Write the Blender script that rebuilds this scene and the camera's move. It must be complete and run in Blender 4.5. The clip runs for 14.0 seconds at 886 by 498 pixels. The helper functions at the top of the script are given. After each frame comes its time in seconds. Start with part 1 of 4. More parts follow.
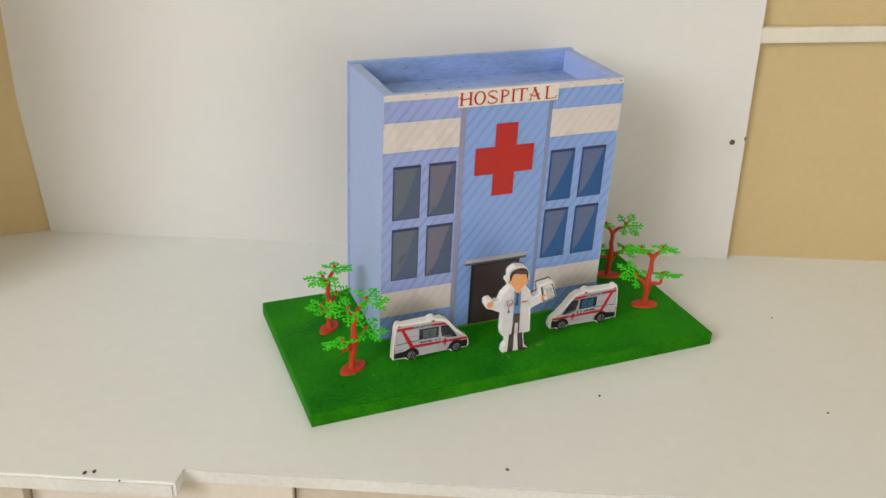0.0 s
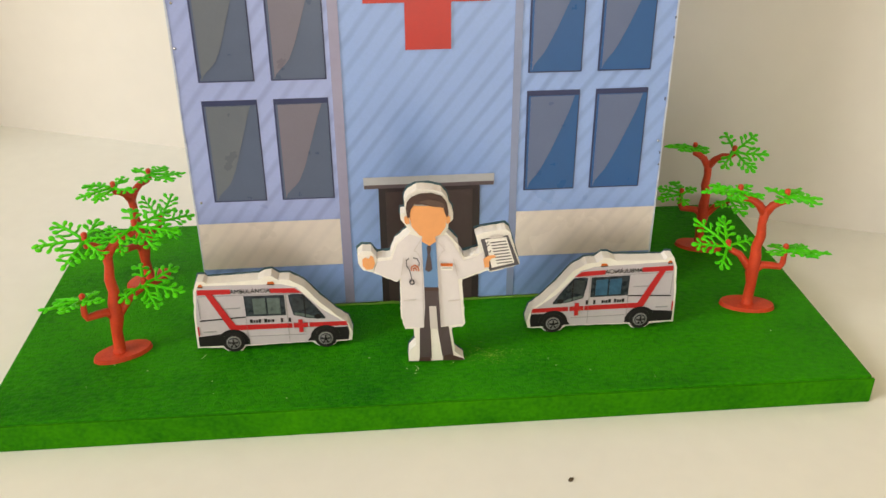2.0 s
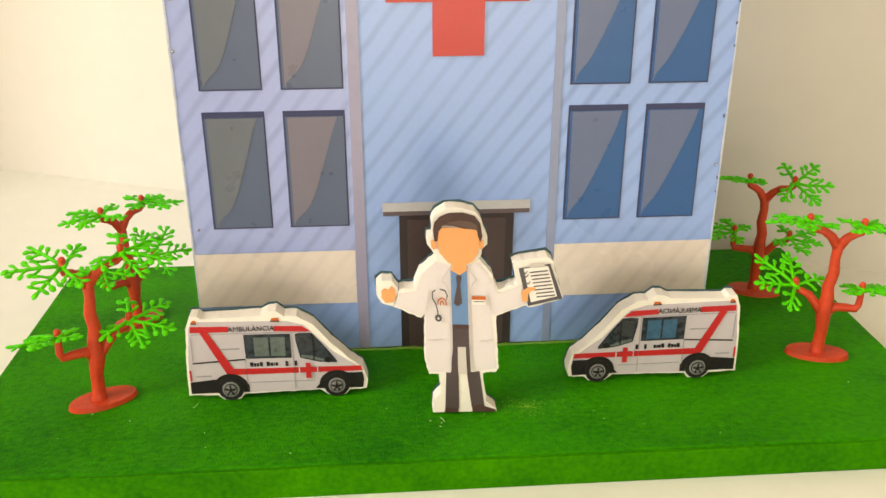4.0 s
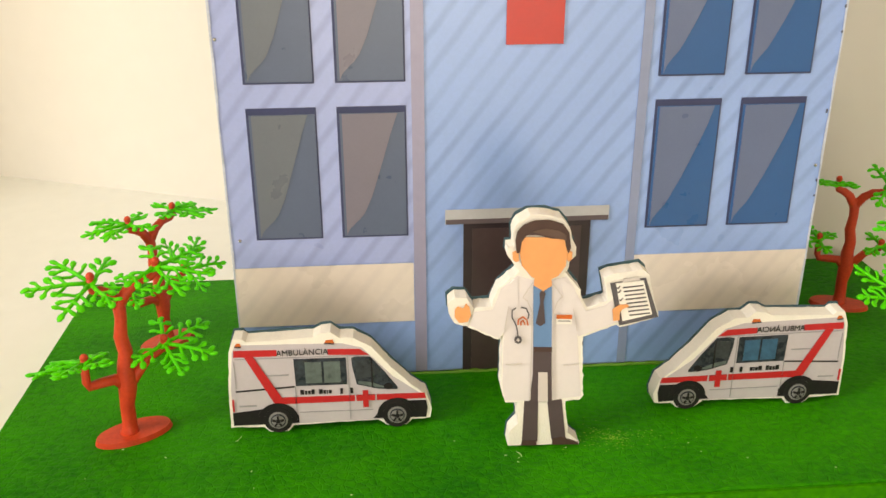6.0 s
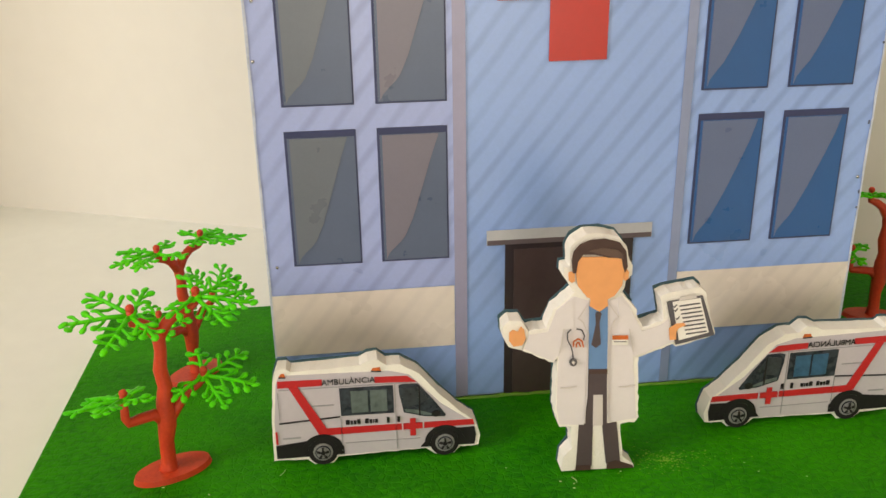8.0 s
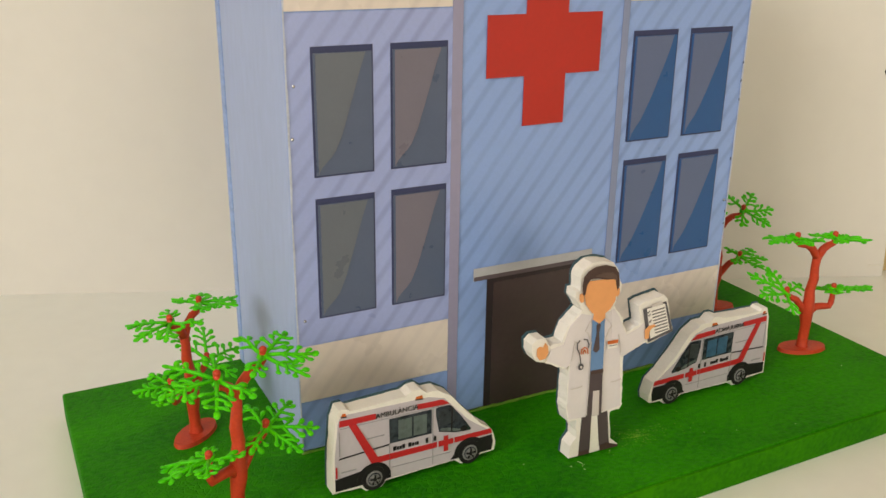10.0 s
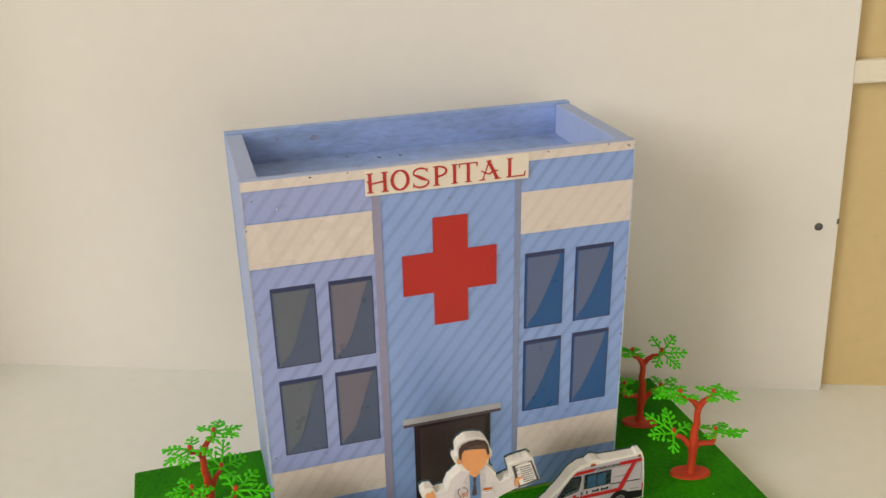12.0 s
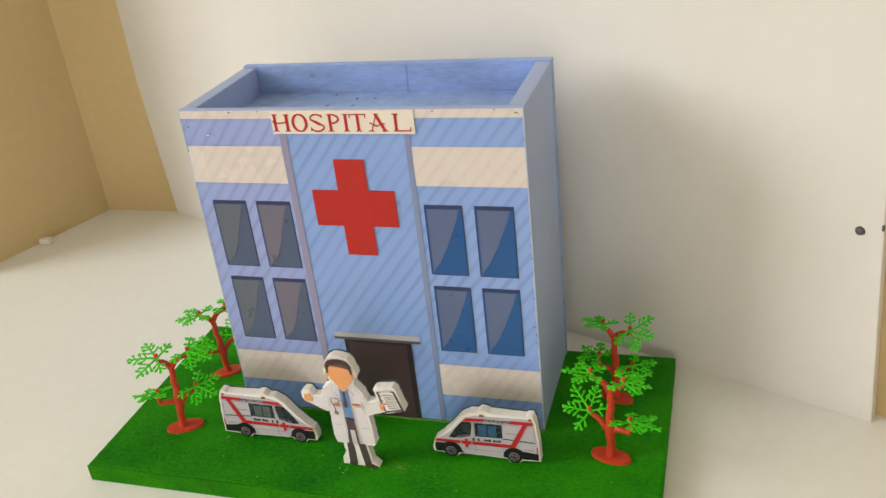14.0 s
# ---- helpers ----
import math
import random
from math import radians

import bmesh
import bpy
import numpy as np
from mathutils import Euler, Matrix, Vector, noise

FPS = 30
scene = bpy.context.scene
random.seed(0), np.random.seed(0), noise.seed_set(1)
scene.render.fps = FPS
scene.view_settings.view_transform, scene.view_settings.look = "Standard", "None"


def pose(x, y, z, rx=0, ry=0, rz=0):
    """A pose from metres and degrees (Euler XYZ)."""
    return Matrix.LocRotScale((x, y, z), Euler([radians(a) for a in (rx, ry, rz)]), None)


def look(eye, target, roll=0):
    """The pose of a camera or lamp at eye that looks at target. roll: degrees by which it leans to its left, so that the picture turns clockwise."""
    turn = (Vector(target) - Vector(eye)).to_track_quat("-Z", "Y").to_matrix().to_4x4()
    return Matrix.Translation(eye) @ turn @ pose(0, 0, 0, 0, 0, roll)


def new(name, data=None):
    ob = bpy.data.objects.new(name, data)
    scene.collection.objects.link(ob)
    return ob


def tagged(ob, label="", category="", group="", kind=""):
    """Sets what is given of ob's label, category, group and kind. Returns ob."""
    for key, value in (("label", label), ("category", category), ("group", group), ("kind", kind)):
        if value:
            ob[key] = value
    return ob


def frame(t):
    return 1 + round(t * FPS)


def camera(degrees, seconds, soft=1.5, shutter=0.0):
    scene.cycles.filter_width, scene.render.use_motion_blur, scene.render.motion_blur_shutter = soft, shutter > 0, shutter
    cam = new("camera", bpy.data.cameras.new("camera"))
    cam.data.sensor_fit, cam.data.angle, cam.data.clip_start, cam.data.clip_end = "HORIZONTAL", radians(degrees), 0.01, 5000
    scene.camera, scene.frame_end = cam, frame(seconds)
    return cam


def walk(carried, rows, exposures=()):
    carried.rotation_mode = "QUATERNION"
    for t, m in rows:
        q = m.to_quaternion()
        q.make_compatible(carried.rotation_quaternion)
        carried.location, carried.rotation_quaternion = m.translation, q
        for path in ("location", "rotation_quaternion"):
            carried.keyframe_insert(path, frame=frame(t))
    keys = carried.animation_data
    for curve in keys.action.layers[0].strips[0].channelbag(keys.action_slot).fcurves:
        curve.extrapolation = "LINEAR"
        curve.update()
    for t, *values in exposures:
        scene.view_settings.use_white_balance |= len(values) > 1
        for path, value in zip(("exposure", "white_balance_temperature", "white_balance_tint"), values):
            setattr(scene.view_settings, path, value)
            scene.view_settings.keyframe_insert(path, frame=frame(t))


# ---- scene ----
cam = camera(52.3, 14.0, soft=1.5)
PATH = [
    (0, (-0.311, -0.601, 0.428), (0.399, 1.029, -0.489), 3.0),
    (0.5, (-0.2535, -0.572, 0.418), (0.400, 1.071, -0.518), 3.6),
    (1, (-0.093, -0.479, 0.377), (0.312, 1.194, -0.642), 2.8),
    (1.5, (-0.021, -0.416, 0.335), (0.182, 1.269, -0.723), 1.2),
    (2, (-0.024, -0.364, 0.237), (0.119, 1.388, -0.716), -0.3),
    (2.5, (-0.028, -0.341, 0.217), (0.104, 1.413, -0.736), -0.1),
    (2.7, (-0.028, -0.338, 0.217), (0.105, 1.423, -0.722), -0.2),
    (4.8, (-0.036, -0.317, 0.189), (0.098, 1.527, -0.574), 0.1),
    (5, (-0.041, -0.312, 0.188), (0.092, 1.53, -0.58), 0.1),
    (5.5, (-0.048, -0.296, 0.184), (0.092, 1.544, -0.585), -0.1),
    (6, (-0.053, -0.292, 0.186), (0.092, 1.543, -0.596), -0.2),
    (6.5, (-0.058, -0.288, 0.181), (0.097, 1.557, -0.578), -0.4),
    (7, (-0.059, -0.284, 0.178), (0.086, 1.568, -0.562), -0.8),
    (7.5, (-0.058, -0.284, 0.177), (0.076, 1.57, -0.563), -1.1),
    (7.7, (-0.061, -0.283, 0.18), (0.078, 1.567, -0.568), -1.1),
    (9.8, (-0.1940, -0.288, 0.194), (0.679, 1.389, -0.457), 0.55),
    (10, (-0.1945, -0.294, 0.206), (0.669, 1.378, -0.4715), 0.75),
    (10.5, (-0.1965, -0.3128, 0.2347), (0.672, 1.353, -0.4505), 0.95),
    (11, (-0.1770, -0.3518, 0.2915), (0.668, 1.325, -0.398), 0.6),
    (11.5, (-0.154, -0.388, 0.336), (0.582, 1.327, -0.384), -0.3),
    (12, (-0.125, -0.413, 0.36), (0.393, 1.352, -0.427), -1.1),
    (12.5, (-0.02, -0.428, 0.374), (0.187, 1.335, -0.547), -2.0),
    (13, (0.078, -0.446, 0.384), (-0.071, 1.298, -0.584), -4.2),
    (13.5, (0.153, -0.453, 0.387), (-0.281, 1.256, -0.556), -6.1),
    (14, (0.202, -0.441, 0.377), (-0.378, 1.243, -0.534), -6.7),
]
EXPOSURES = [(0.0, -0.84, 6100, 10), (1.0, -0.72, 6300, 10), (1.5, -0.66, 6500, 10), (2.5, -0.32, 7300, 9), (5.0, -0.20, 7600, 9), (6.0, -0.24, 7450, 9), (7.0, -0.56, 7250, 9), (7.5, -0.56, 7200, 9),
             (10.0, -0.80, 7100, 9), (11.0, -0.92, 6900, 10), (12.5, -0.83, 6750, 10), (14.0, -0.62, 6400, 9)]
walk(cam, [(t, look(eye, target, roll)) for t, eye, target, roll in PATH], EXPOSURES)

# ---- light: an unseen window inferred in the side wall of the room, a dim overcast sky outside it, and an added front fill ----
world = bpy.data.worlds.new("sky")
scene.world = world
world.use_nodes = True
sky = world.node_tree.nodes.new("ShaderNodeTexSky")
sky.sky_type, sky.sun_disc = "NISHITA", False
sky.sun_elevation, sky.sun_rotation = radians(35), radians(120)
world.node_tree.links.new(sky.outputs["Color"], world.node_tree.nodes["Background"].inputs["Color"])
world.node_tree.nodes["Background"].inputs["Strength"].default_value = 0.1

# the table's own frame: x along its back edge, y towards the wall, z up
TABLE = pose(0.291, 0.0430, 0, 0, 0, -24.0)
# the board and the wall behind it stand a little askew to the table
BOARD = pose(0.2985, 0.0515, 0, 0, 0, -22.0)


def area_lamp(name, centre, aim, wide, high, watts, colour):
    lamp = bpy.data.lights.new(name, "AREA")
    lamp.shape, lamp.size, lamp.size_y, lamp.energy, lamp.color = "RECTANGLE", wide, high, watts, colour
    ob = new(name, lamp)
    ob.matrix_world = TABLE @ look(centre, aim)
    return ob


area_lamp("window_light", (-1.98, -2.2, 1.30), (0.0, -1.55, 0.85), 1.56, 1.26, 108, (1.0, 0.985, 0.96))
# added fill from the front, which also gives the printed paper its sheen
area_lamp("front_fill", (1.65, -3.85, 0.27), (1.20, 0.0, 0.2), 1.6, 1.9, 57, (1.0, 0.95, 0.86))


# ---- materials ----
def material(name, colour, rough=0.6, spread=0.06, scale=60.0, fine=600.0, bump=0.15, depth=0.0004, metal=0.0,
             spec=0.4, stripes=0.0, cells=0.0, coat=0.0, tint=None, streak=(1, 1, 1)):
    """A painted or printed surface: two scales of variation in colour and gloss, with a fine relief."""
    m = bpy.data.materials.new(name)
    m.use_nodes = True
    nt = m.node_tree
    b = nt.nodes["Principled BSDF"]
    link = nt.links.new
    b.inputs["Roughness"].default_value = rough
    b.inputs["Metallic"].default_value = metal
    b.inputs["Specular IOR Level"].default_value = spec
    b.inputs["Coat Weight"].default_value = coat
    b.inputs["Coat Roughness"].default_value = 0.24
    tc = nt.nodes.new("ShaderNodeTexCoord")
    mp = nt.nodes.new("ShaderNodeMapping")
    mp.inputs["Scale"].default_value = streak
    link(tc.outputs["Object"], mp.inputs["Vector"])

    def noisy(size, detail):
        n = nt.nodes.new("ShaderNodeTexNoise")
        n.inputs["Scale"].default_value = size
        n.inputs["Detail"].default_value = detail
        link(mp.outputs["Vector"], n.inputs["Vector"])
        return n.outputs["Fac"]

    big, small = noisy(scale, 4), noisy(fine, 3)
    dark = tuple(c * (1 - spread) for c in colour)
    light = tuple(min(1.0, c * (1 + spread)) for c in (tint or colour))
    ramp = nt.nodes.new("ShaderNodeMix")
    ramp.data_type = "RGBA"
    ramp.inputs["A"].default_value, ramp.inputs["B"].default_value = (*dark, 1), (*light, 1)
    stretch = nt.nodes.new("ShaderNodeMapRange")
    stretch.inputs["From Min"].default_value, stretch.inputs["From Max"].default_value = 0.3, 0.7
    both = nt.nodes.new("ShaderNodeMath")
    both.operation = "MULTIPLY_ADD"
    both.inputs[1].default_value = 0.45
    link(small, both.inputs[0])
    half = nt.nodes.new("ShaderNodeMath")
    half.operation = "MULTIPLY"
    half.inputs[1].default_value = 0.55
    link(big, half.inputs[0])
    link(half.outputs[0], both.inputs[2])
    link(both.outputs[0], stretch.inputs["Value"])
    link(stretch.outputs["Result"], ramp.inputs["Factor"])
    colour_out, height = ramp.outputs["Result"], small
    if stripes:
        turn = nt.nodes.new("ShaderNodeMapping")
        turn.inputs["Rotation"].default_value = (0, radians(-38), 0)
        link(tc.outputs["Object"], turn.inputs["Vector"])
        wave = nt.nodes.new("ShaderNodeTexWave")
        wave.bands_direction = "X"
        wave.inputs["Scale"].default_value = 44.0
        wave.inputs["Distortion"].default_value = 1.1
        wave.inputs["Detail"].default_value = 2.0
        wave.inputs["Detail Scale"].default_value = 0.6
        link(turn.outputs["Vector"], wave.inputs["Vector"])
        sharp = nt.nodes.new("ShaderNodeMapRange")
        sharp.inputs["From Min"].default_value, sharp.inputs["From Max"].default_value = 0.55, 1.0
        sharp.inputs["To Max"].default_value = stripes
        link(wave.outputs["Fac"], sharp.inputs["Value"])
        fade = nt.nodes.new("ShaderNodeMath")
        fade.operation = "MULTIPLY"
        link(sharp.outputs["Result"], fade.inputs[0])
        link(noisy(25.0, 1), fade.inputs[1])
        mix = nt.nodes.new("ShaderNodeMix")
        mix.data_type, mix.blend_type = "RGBA", "MULTIPLY"
        mix.inputs["B"].default_value = (0.42, 0.44, 0.55, 1)
        link(fade.outputs[0], mix.inputs["Factor"])
        link(colour_out, mix.inputs["A"])
        colour_out = mix.outputs["Result"]
    if cells:
        vor = nt.nodes.new("ShaderNodeTexVoronoi")
        vor.feature = "DISTANCE_TO_EDGE"
        vor.inputs["Scale"].default_value = cells
        link(tc.outputs["Object"], vor.inputs["Vector"])
        edge = nt.nodes.new("ShaderNodeMapRange")
        edge.inputs["From Max"].default_value = 0.12
        link(vor.outputs["Distance"], edge.inputs["Value"])
        total = nt.nodes.new("ShaderNodeMath")
        total.operation = "MULTIPLY_ADD"
        total.inputs[1].default_value = 0.9
        soft_edge = nt.nodes.new("ShaderNodeMath")
        soft_edge.operation = "MULTIPLY"
        soft_edge.inputs[1].default_value = 0.45
        link(edge.outputs["Result"], soft_edge.inputs[0])
        link(small, total.inputs[0])
        link(soft_edge.outputs[0], total.inputs[2])
        height = total.outputs[0]
        seam = nt.nodes.new("ShaderNodeMix")
        seam.data_type, seam.blend_type = "RGBA", "MULTIPLY"
        seam.inputs["B"].default_value = (0.70, 0.76, 0.66, 1)
        where = nt.nodes.new("ShaderNodeMapRange")
        where.inputs["From Min"].default_value, where.inputs["From Max"].default_value = 0.52, 0.70
        link(noisy(22.0, 2), where.inputs["Value"])
        inv = nt.nodes.new("ShaderNodeMath")
        inv.operation = "SUBTRACT"
        inv.inputs[0].default_value = 1.0
        link(edge.outputs["Result"], inv.inputs[1])
        dim = nt.nodes.new("ShaderNodeMath")
        dim.operation = "MULTIPLY"
        link(inv.outputs[0], dim.inputs[0])
        link(where.outputs["Result"], dim.inputs[1])
        link(dim.outputs[0], seam.inputs["Factor"])
        link(colour_out, seam.inputs["A"])
        colour_out = seam.outputs["Result"]
    link(colour_out, b.inputs["Base Color"])
    rr = nt.nodes.new("ShaderNodeMapRange")
    rr.inputs["To Min"].default_value, rr.inputs["To Max"].default_value = max(0.02, rough - 0.08), min(1.0, rough + 0.08)
    link(big, rr.inputs["Value"])
    link(rr.outputs["Result"], b.inputs["Roughness"])
    bp = nt.nodes.new("ShaderNodeBump")
    bp.inputs["Strength"].default_value, bp.inputs["Distance"].default_value = bump, depth
    link(height, bp.inputs["Height"])
    link(bp.outputs["Normal"], b.inputs["Normal"])
    return m


WHITE_TOP = material("white_laminate", (0.79, 0.81, 0.785), 0.42, 0.03, 6, 90, 0.04)
WHITE_BOARD = material("white_board", (0.72, 0.70, 0.665), 0.38, 0.025, 5, 70, 0.03)
EDGE_BAND = material("worn_white_edge", (0.74, 0.72, 0.66), 0.55, 0.10, 30, 300, 0.2)
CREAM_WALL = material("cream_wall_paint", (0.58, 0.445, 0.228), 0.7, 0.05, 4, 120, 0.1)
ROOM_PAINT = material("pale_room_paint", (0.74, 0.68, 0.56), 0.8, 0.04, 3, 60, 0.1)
CREAM_RAIL = material("off_white_rail", (0.72, 0.67, 0.55), 0.5, 0.05, 20, 200, 0.1)
TAN_PANEL = material("tan_cabinet_front", (0.62, 0.53, 0.41), 0.55, 0.08, 10, 200, 0.1)
BEIGE_FRAME = material("beige_cabinet_frame", (0.72, 0.64, 0.54), 0.55, 0.07, 14, 200, 0.1)
FLOOR_TILE = material("grey_floor", (0.42, 0.39, 0.35), 0.5, 0.08, 3, 60, 0.1)
DARK_HOLE = material("dark_screw", (0.12, 0.115, 0.11), 0.5, 0.3, 400, 2000, 0.3, metal=0.6)
DIRT = material("brown_speck", (0.10, 0.07, 0.04), 0.9, 0.4, 900, 3000, 0.3)

GRASS_PAINT = material("green_painted_foam", (0.003, 0.168, 0.001), 0.6, 0.32, 26, 520, 0.6, 0.0006, cells=400.0, spec=0.10,
                       tint=(0.025, 0.238, 0.001), streak=(0.7, 1.0, 1.0))
GREEN_SIDE = material("green_painted_edge", (0.010, 0.170, 0.0008), 0.6, 0.3, 40, 500, 0.5, 0.0006, spec=0.06, tint=(0.03, 0.20, 0.0008))
BLUE_PAINT = material("blue_brushed_paint", (0.28, 0.40, 0.72), 0.6, 0.24, 55, 300, 0.5, 0.0004, streak=(0.5, 0.5, 2.0))
BLUE_PALE = material("pale_blue_paint", (0.35, 0.44, 0.71), 0.5, 0.07, 25, 300, 0.2, 0.0003, streak=(1, 1, 0.25))
PRINT_BLUE = material("blue_printed_paper", (0.26, 0.40, 0.79), 0.30, 0.05, 30, 900, 0.06, 0.0003, stripes=0.55, spec=0.5, coat=0.45)
# left panels: the blue print with the paper's purple sheen coloured in
PRINT_SHEEN = material("lilac_sheen_printed_paper", (0.32, 0.395, 0.74), 0.30, 0.05, 30, 900, 0.06, 0.0003, stripes=0.55, spec=0.5, coat=0.45)
PRINT_CREAM = material("cream_printed_paper", (0.72, 0.65, 0.62), 0.28, 0.04, 30, 350, 0.12, 0.0003, stripes=0.22, spec=0.5, coat=0.45)
PRINT_GREY = material("grey_pilaster_print", (0.22, 0.27, 0.46), 0.36, 0.06, 40, 350, 0.1, 0.0003, spec=0.5, coat=0.45)
PRINT_RED = material("red_printed_paper", (0.47, 0.010, 0.005), 0.36, 0.06, 60, 600, 0.1, 0.0002, spec=0.45, coat=0.45)
NAVY = material("navy_window_outline", (0.045, 0.055, 0.13), 0.36, 0.1, 80, 600, 0.1, 0.0002, spec=0.2)
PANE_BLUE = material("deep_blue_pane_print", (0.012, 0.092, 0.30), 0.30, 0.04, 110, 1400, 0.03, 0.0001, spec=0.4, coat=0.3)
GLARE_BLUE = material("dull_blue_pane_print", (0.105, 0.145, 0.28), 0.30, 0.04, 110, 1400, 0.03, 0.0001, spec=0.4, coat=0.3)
# left panes: reflected sheen mixed into the print colour, so greyer than the right
PANE_SHEEN = material("slate_sheen_pane_print", (0.078, 0.110, 0.200), 0.30, 0.04, 110, 1400, 0.03, 0.0001, spec=0.4, coat=0.3)
GLARE_GREY = material("mauve_sheen_pane_print", (0.165, 0.155, 0.215), 0.30, 0.04, 110, 1400, 0.03, 0.0001, spec=0.4, coat=0.3)
DOOR_BROWN = material("dark_brown_door_print", (0.066, 0.043, 0.047), 0.36, 0.1, 60, 400, 0.1, 0.0002, spec=0.2, coat=0.45)
DOOR_JAMB = material("grey_brown_door_frame_print", (0.036, 0.025, 0.030), 0.36, 0.1, 60, 400, 0.1, 0.0002, spec=0.2, coat=0.45)
LINTEL_GREY = material("grey_lintel_print", (0.46, 0.47, 0.52), 0.38, 0.08, 60, 400, 0.1, 0.0002, spec=0.2)
LINTEL_DARK = material("dark_lintel_shade_print", (0.12, 0.095, 0.11), 0.38, 0.08, 60, 400, 0.1, 0.0002, spec=0.2)
SIGN_PAPER = material("cream_sign_paper", (0.80, 0.74, 0.66), 0.4, 0.04, 60, 500, 0.1, 0.0002, spec=0.2)
# paler part of the outer left panes, with the sheen in its colour too
GLARE_OLIVE = material("olive_sheen_pane_print", (0.120, 0.142, 0.185), 0.30, 0.04, 110, 1400, 0.03, 0.0001, spec=0.4, coat=0.3)
# left pilaster, pinker than the right one: its sheen is put into the colour
PILASTER_SHEEN = material("mauve_sheen_pilaster_print", (0.29, 0.28, 0.44), 0.36, 0.06, 40, 350, 0.1, 0.0003, spec=0.5, coat=0.45)
PIN_METAL = material("steel_pin", (0.6, 0.6, 0.6), 0.25, 0.1, 900, 3000, 0.1, metal=1.0)

FOAM = material("white_foam", (0.82, 0.80, 0.765), 0.75, 0.05, 180, 1500, 0.5, 0.0005)
BACKING = material("dark_teal_rim", (0.035, 0.085, 0.11), 0.7, 0.2, 150, 1200, 0.2)
VAN_SILVER = material("pale_grey_van_print", (0.50, 0.465, 0.53), 0.35, 0.05, 90, 700, 0.1, 0.0002, spec=0.2)
VAN_RED = material("red_stripe_print", (0.48, 0.024, 0.028), 0.35, 0.08, 90, 700, 0.1, 0.0002, spec=0.2)
VAN_BLACK = material("black_trim_print", (0.018, 0.016, 0.018), 0.35, 0.2, 120, 900, 0.1, 0.0002, spec=0.2)
VAN_GLASS = material("dark_van_glass_print", (0.018, 0.020, 0.026), 0.28, 0.3, 220, 900, 0.1, 0.0002, tint=(0.04, 0.05, 0.065), spec=0.2)
VAN_PANE = material("grey_green_van_pane_print", (0.11, 0.14, 0.14), 0.3, 0.25, 220, 900, 0.1, 0.0002, spec=0.2)
VAN_CAB = material("smoked_cab_glass_print", (0.040, 0.046, 0.055), 0.3, 0.4, 260, 900, 0.1, 0.0002, spec=0.2)
VAN_PANE_BLUE = material("blue_van_pane_print", (0.04, 0.11, 0.20), 0.3, 0.25, 220, 900, 0.1, 0.0002, spec=0.2)
RIM_GREY = material("grey_rim_print", (0.23, 0.23, 0.24), 0.35, 0.15, 300, 1500, 0.1, 0.0002, spec=0.2)
ORANGE = material("orange_lamp_print", (0.55, 0.13, 0.03), 0.35, 0.2, 300, 1500, 0.1, 0.0002, spec=0.2)
GREY_LINE = material("grey_line_print", (0.30, 0.30, 0.33), 0.4, 0.1, 200, 900, 0.1, 0.0002, spec=0.2)

COAT_WHITE = material("white_coat_print", (0.70, 0.665, 0.70), 0.36, 0.03, 80, 500, 0.1, 0.0002, spec=0.2)
COAT_FOLD = material("grey_fold_print", (0.60, 0.56, 0.56), 0.36, 0.04, 80, 500, 0.1, 0.0002, spec=0.2)
SKIN = material("peach_print", (0.78, 0.36, 0.15), 0.36, 0.05, 80, 500, 0.1, 0.0002, spec=0.2)
HAIR = material("dark_brown_print", (0.075, 0.045, 0.04), 0.36, 0.1, 80, 500, 0.1, 0.0002, spec=0.2)
SHIRT = material("blue_shirt_print", (0.13, 0.25, 0.48), 0.36, 0.05, 80, 500, 0.1, 0.0002, spec=0.2)
TROUSER = material("dark_trouser_print", (0.085, 0.065, 0.072), 0.36, 0.08, 80, 500, 0.1, 0.0002, spec=0.2)
PAPER = material("white_sheet_print", (0.82, 0.80, 0.78), 0.36, 0.03, 80, 500, 0.1, 0.0002, spec=0.2)

RED_PLASTIC = material("red_brown_plastic", (0.50, 0.042, 0.016), 0.42, 0.12, 120, 900, 0.12, 0.0003, spec=0.3, tint=(0.56, 0.06, 0.022))
LEAF_PLASTIC = material("bright_green_plastic", (0.020, 0.60, 0.004), 0.45, 0.22, 70, 900, 0.12, 0.0002, spec=0.25,
                        tint=(0.085, 0.58, 0.003))


# ---- building blocks ----
def thing(name, m, label, category, group="", kind=""):
    ob = new(name)
    ob.empty_display_size = 0.01
    ob.matrix_world = m
    return tagged(ob, label, category, group, kind)


def part(name, bm, mat, parent, label="", m=None):
    """Link a bmesh as one mesh object under a thing or a part."""
    me = bpy.data.meshes.new(name)
    bmesh.ops.recalc_face_normals(bm, faces=bm.faces)
    bm.to_mesh(me)
    bm.free()
    for k in (mat if isinstance(mat, (list, tuple)) else [mat]):
        me.materials.append(k)
    ob = new(name, me)
    ob.parent = parent
    if m is not None:
        ob.matrix_local = m
    return tagged(ob, label)


def block(lo, hi, bevel=0.0, bm=None, seg=2):
    bm = bm or bmesh.new()
    made = bmesh.ops.create_cube(bm, size=1.0, matrix=Matrix.LocRotScale(
        [(a + b) / 2 for a, b in zip(lo, hi)], None, [b - a for a, b in zip(lo, hi)]))
    if bevel:
        edges = list({e for v in made["verts"] for e in v.link_edges})
        bmesh.ops.bevel(bm, geom=edges, offset=bevel, segments=seg, profile=0.5, affect="EDGES")
    return bm


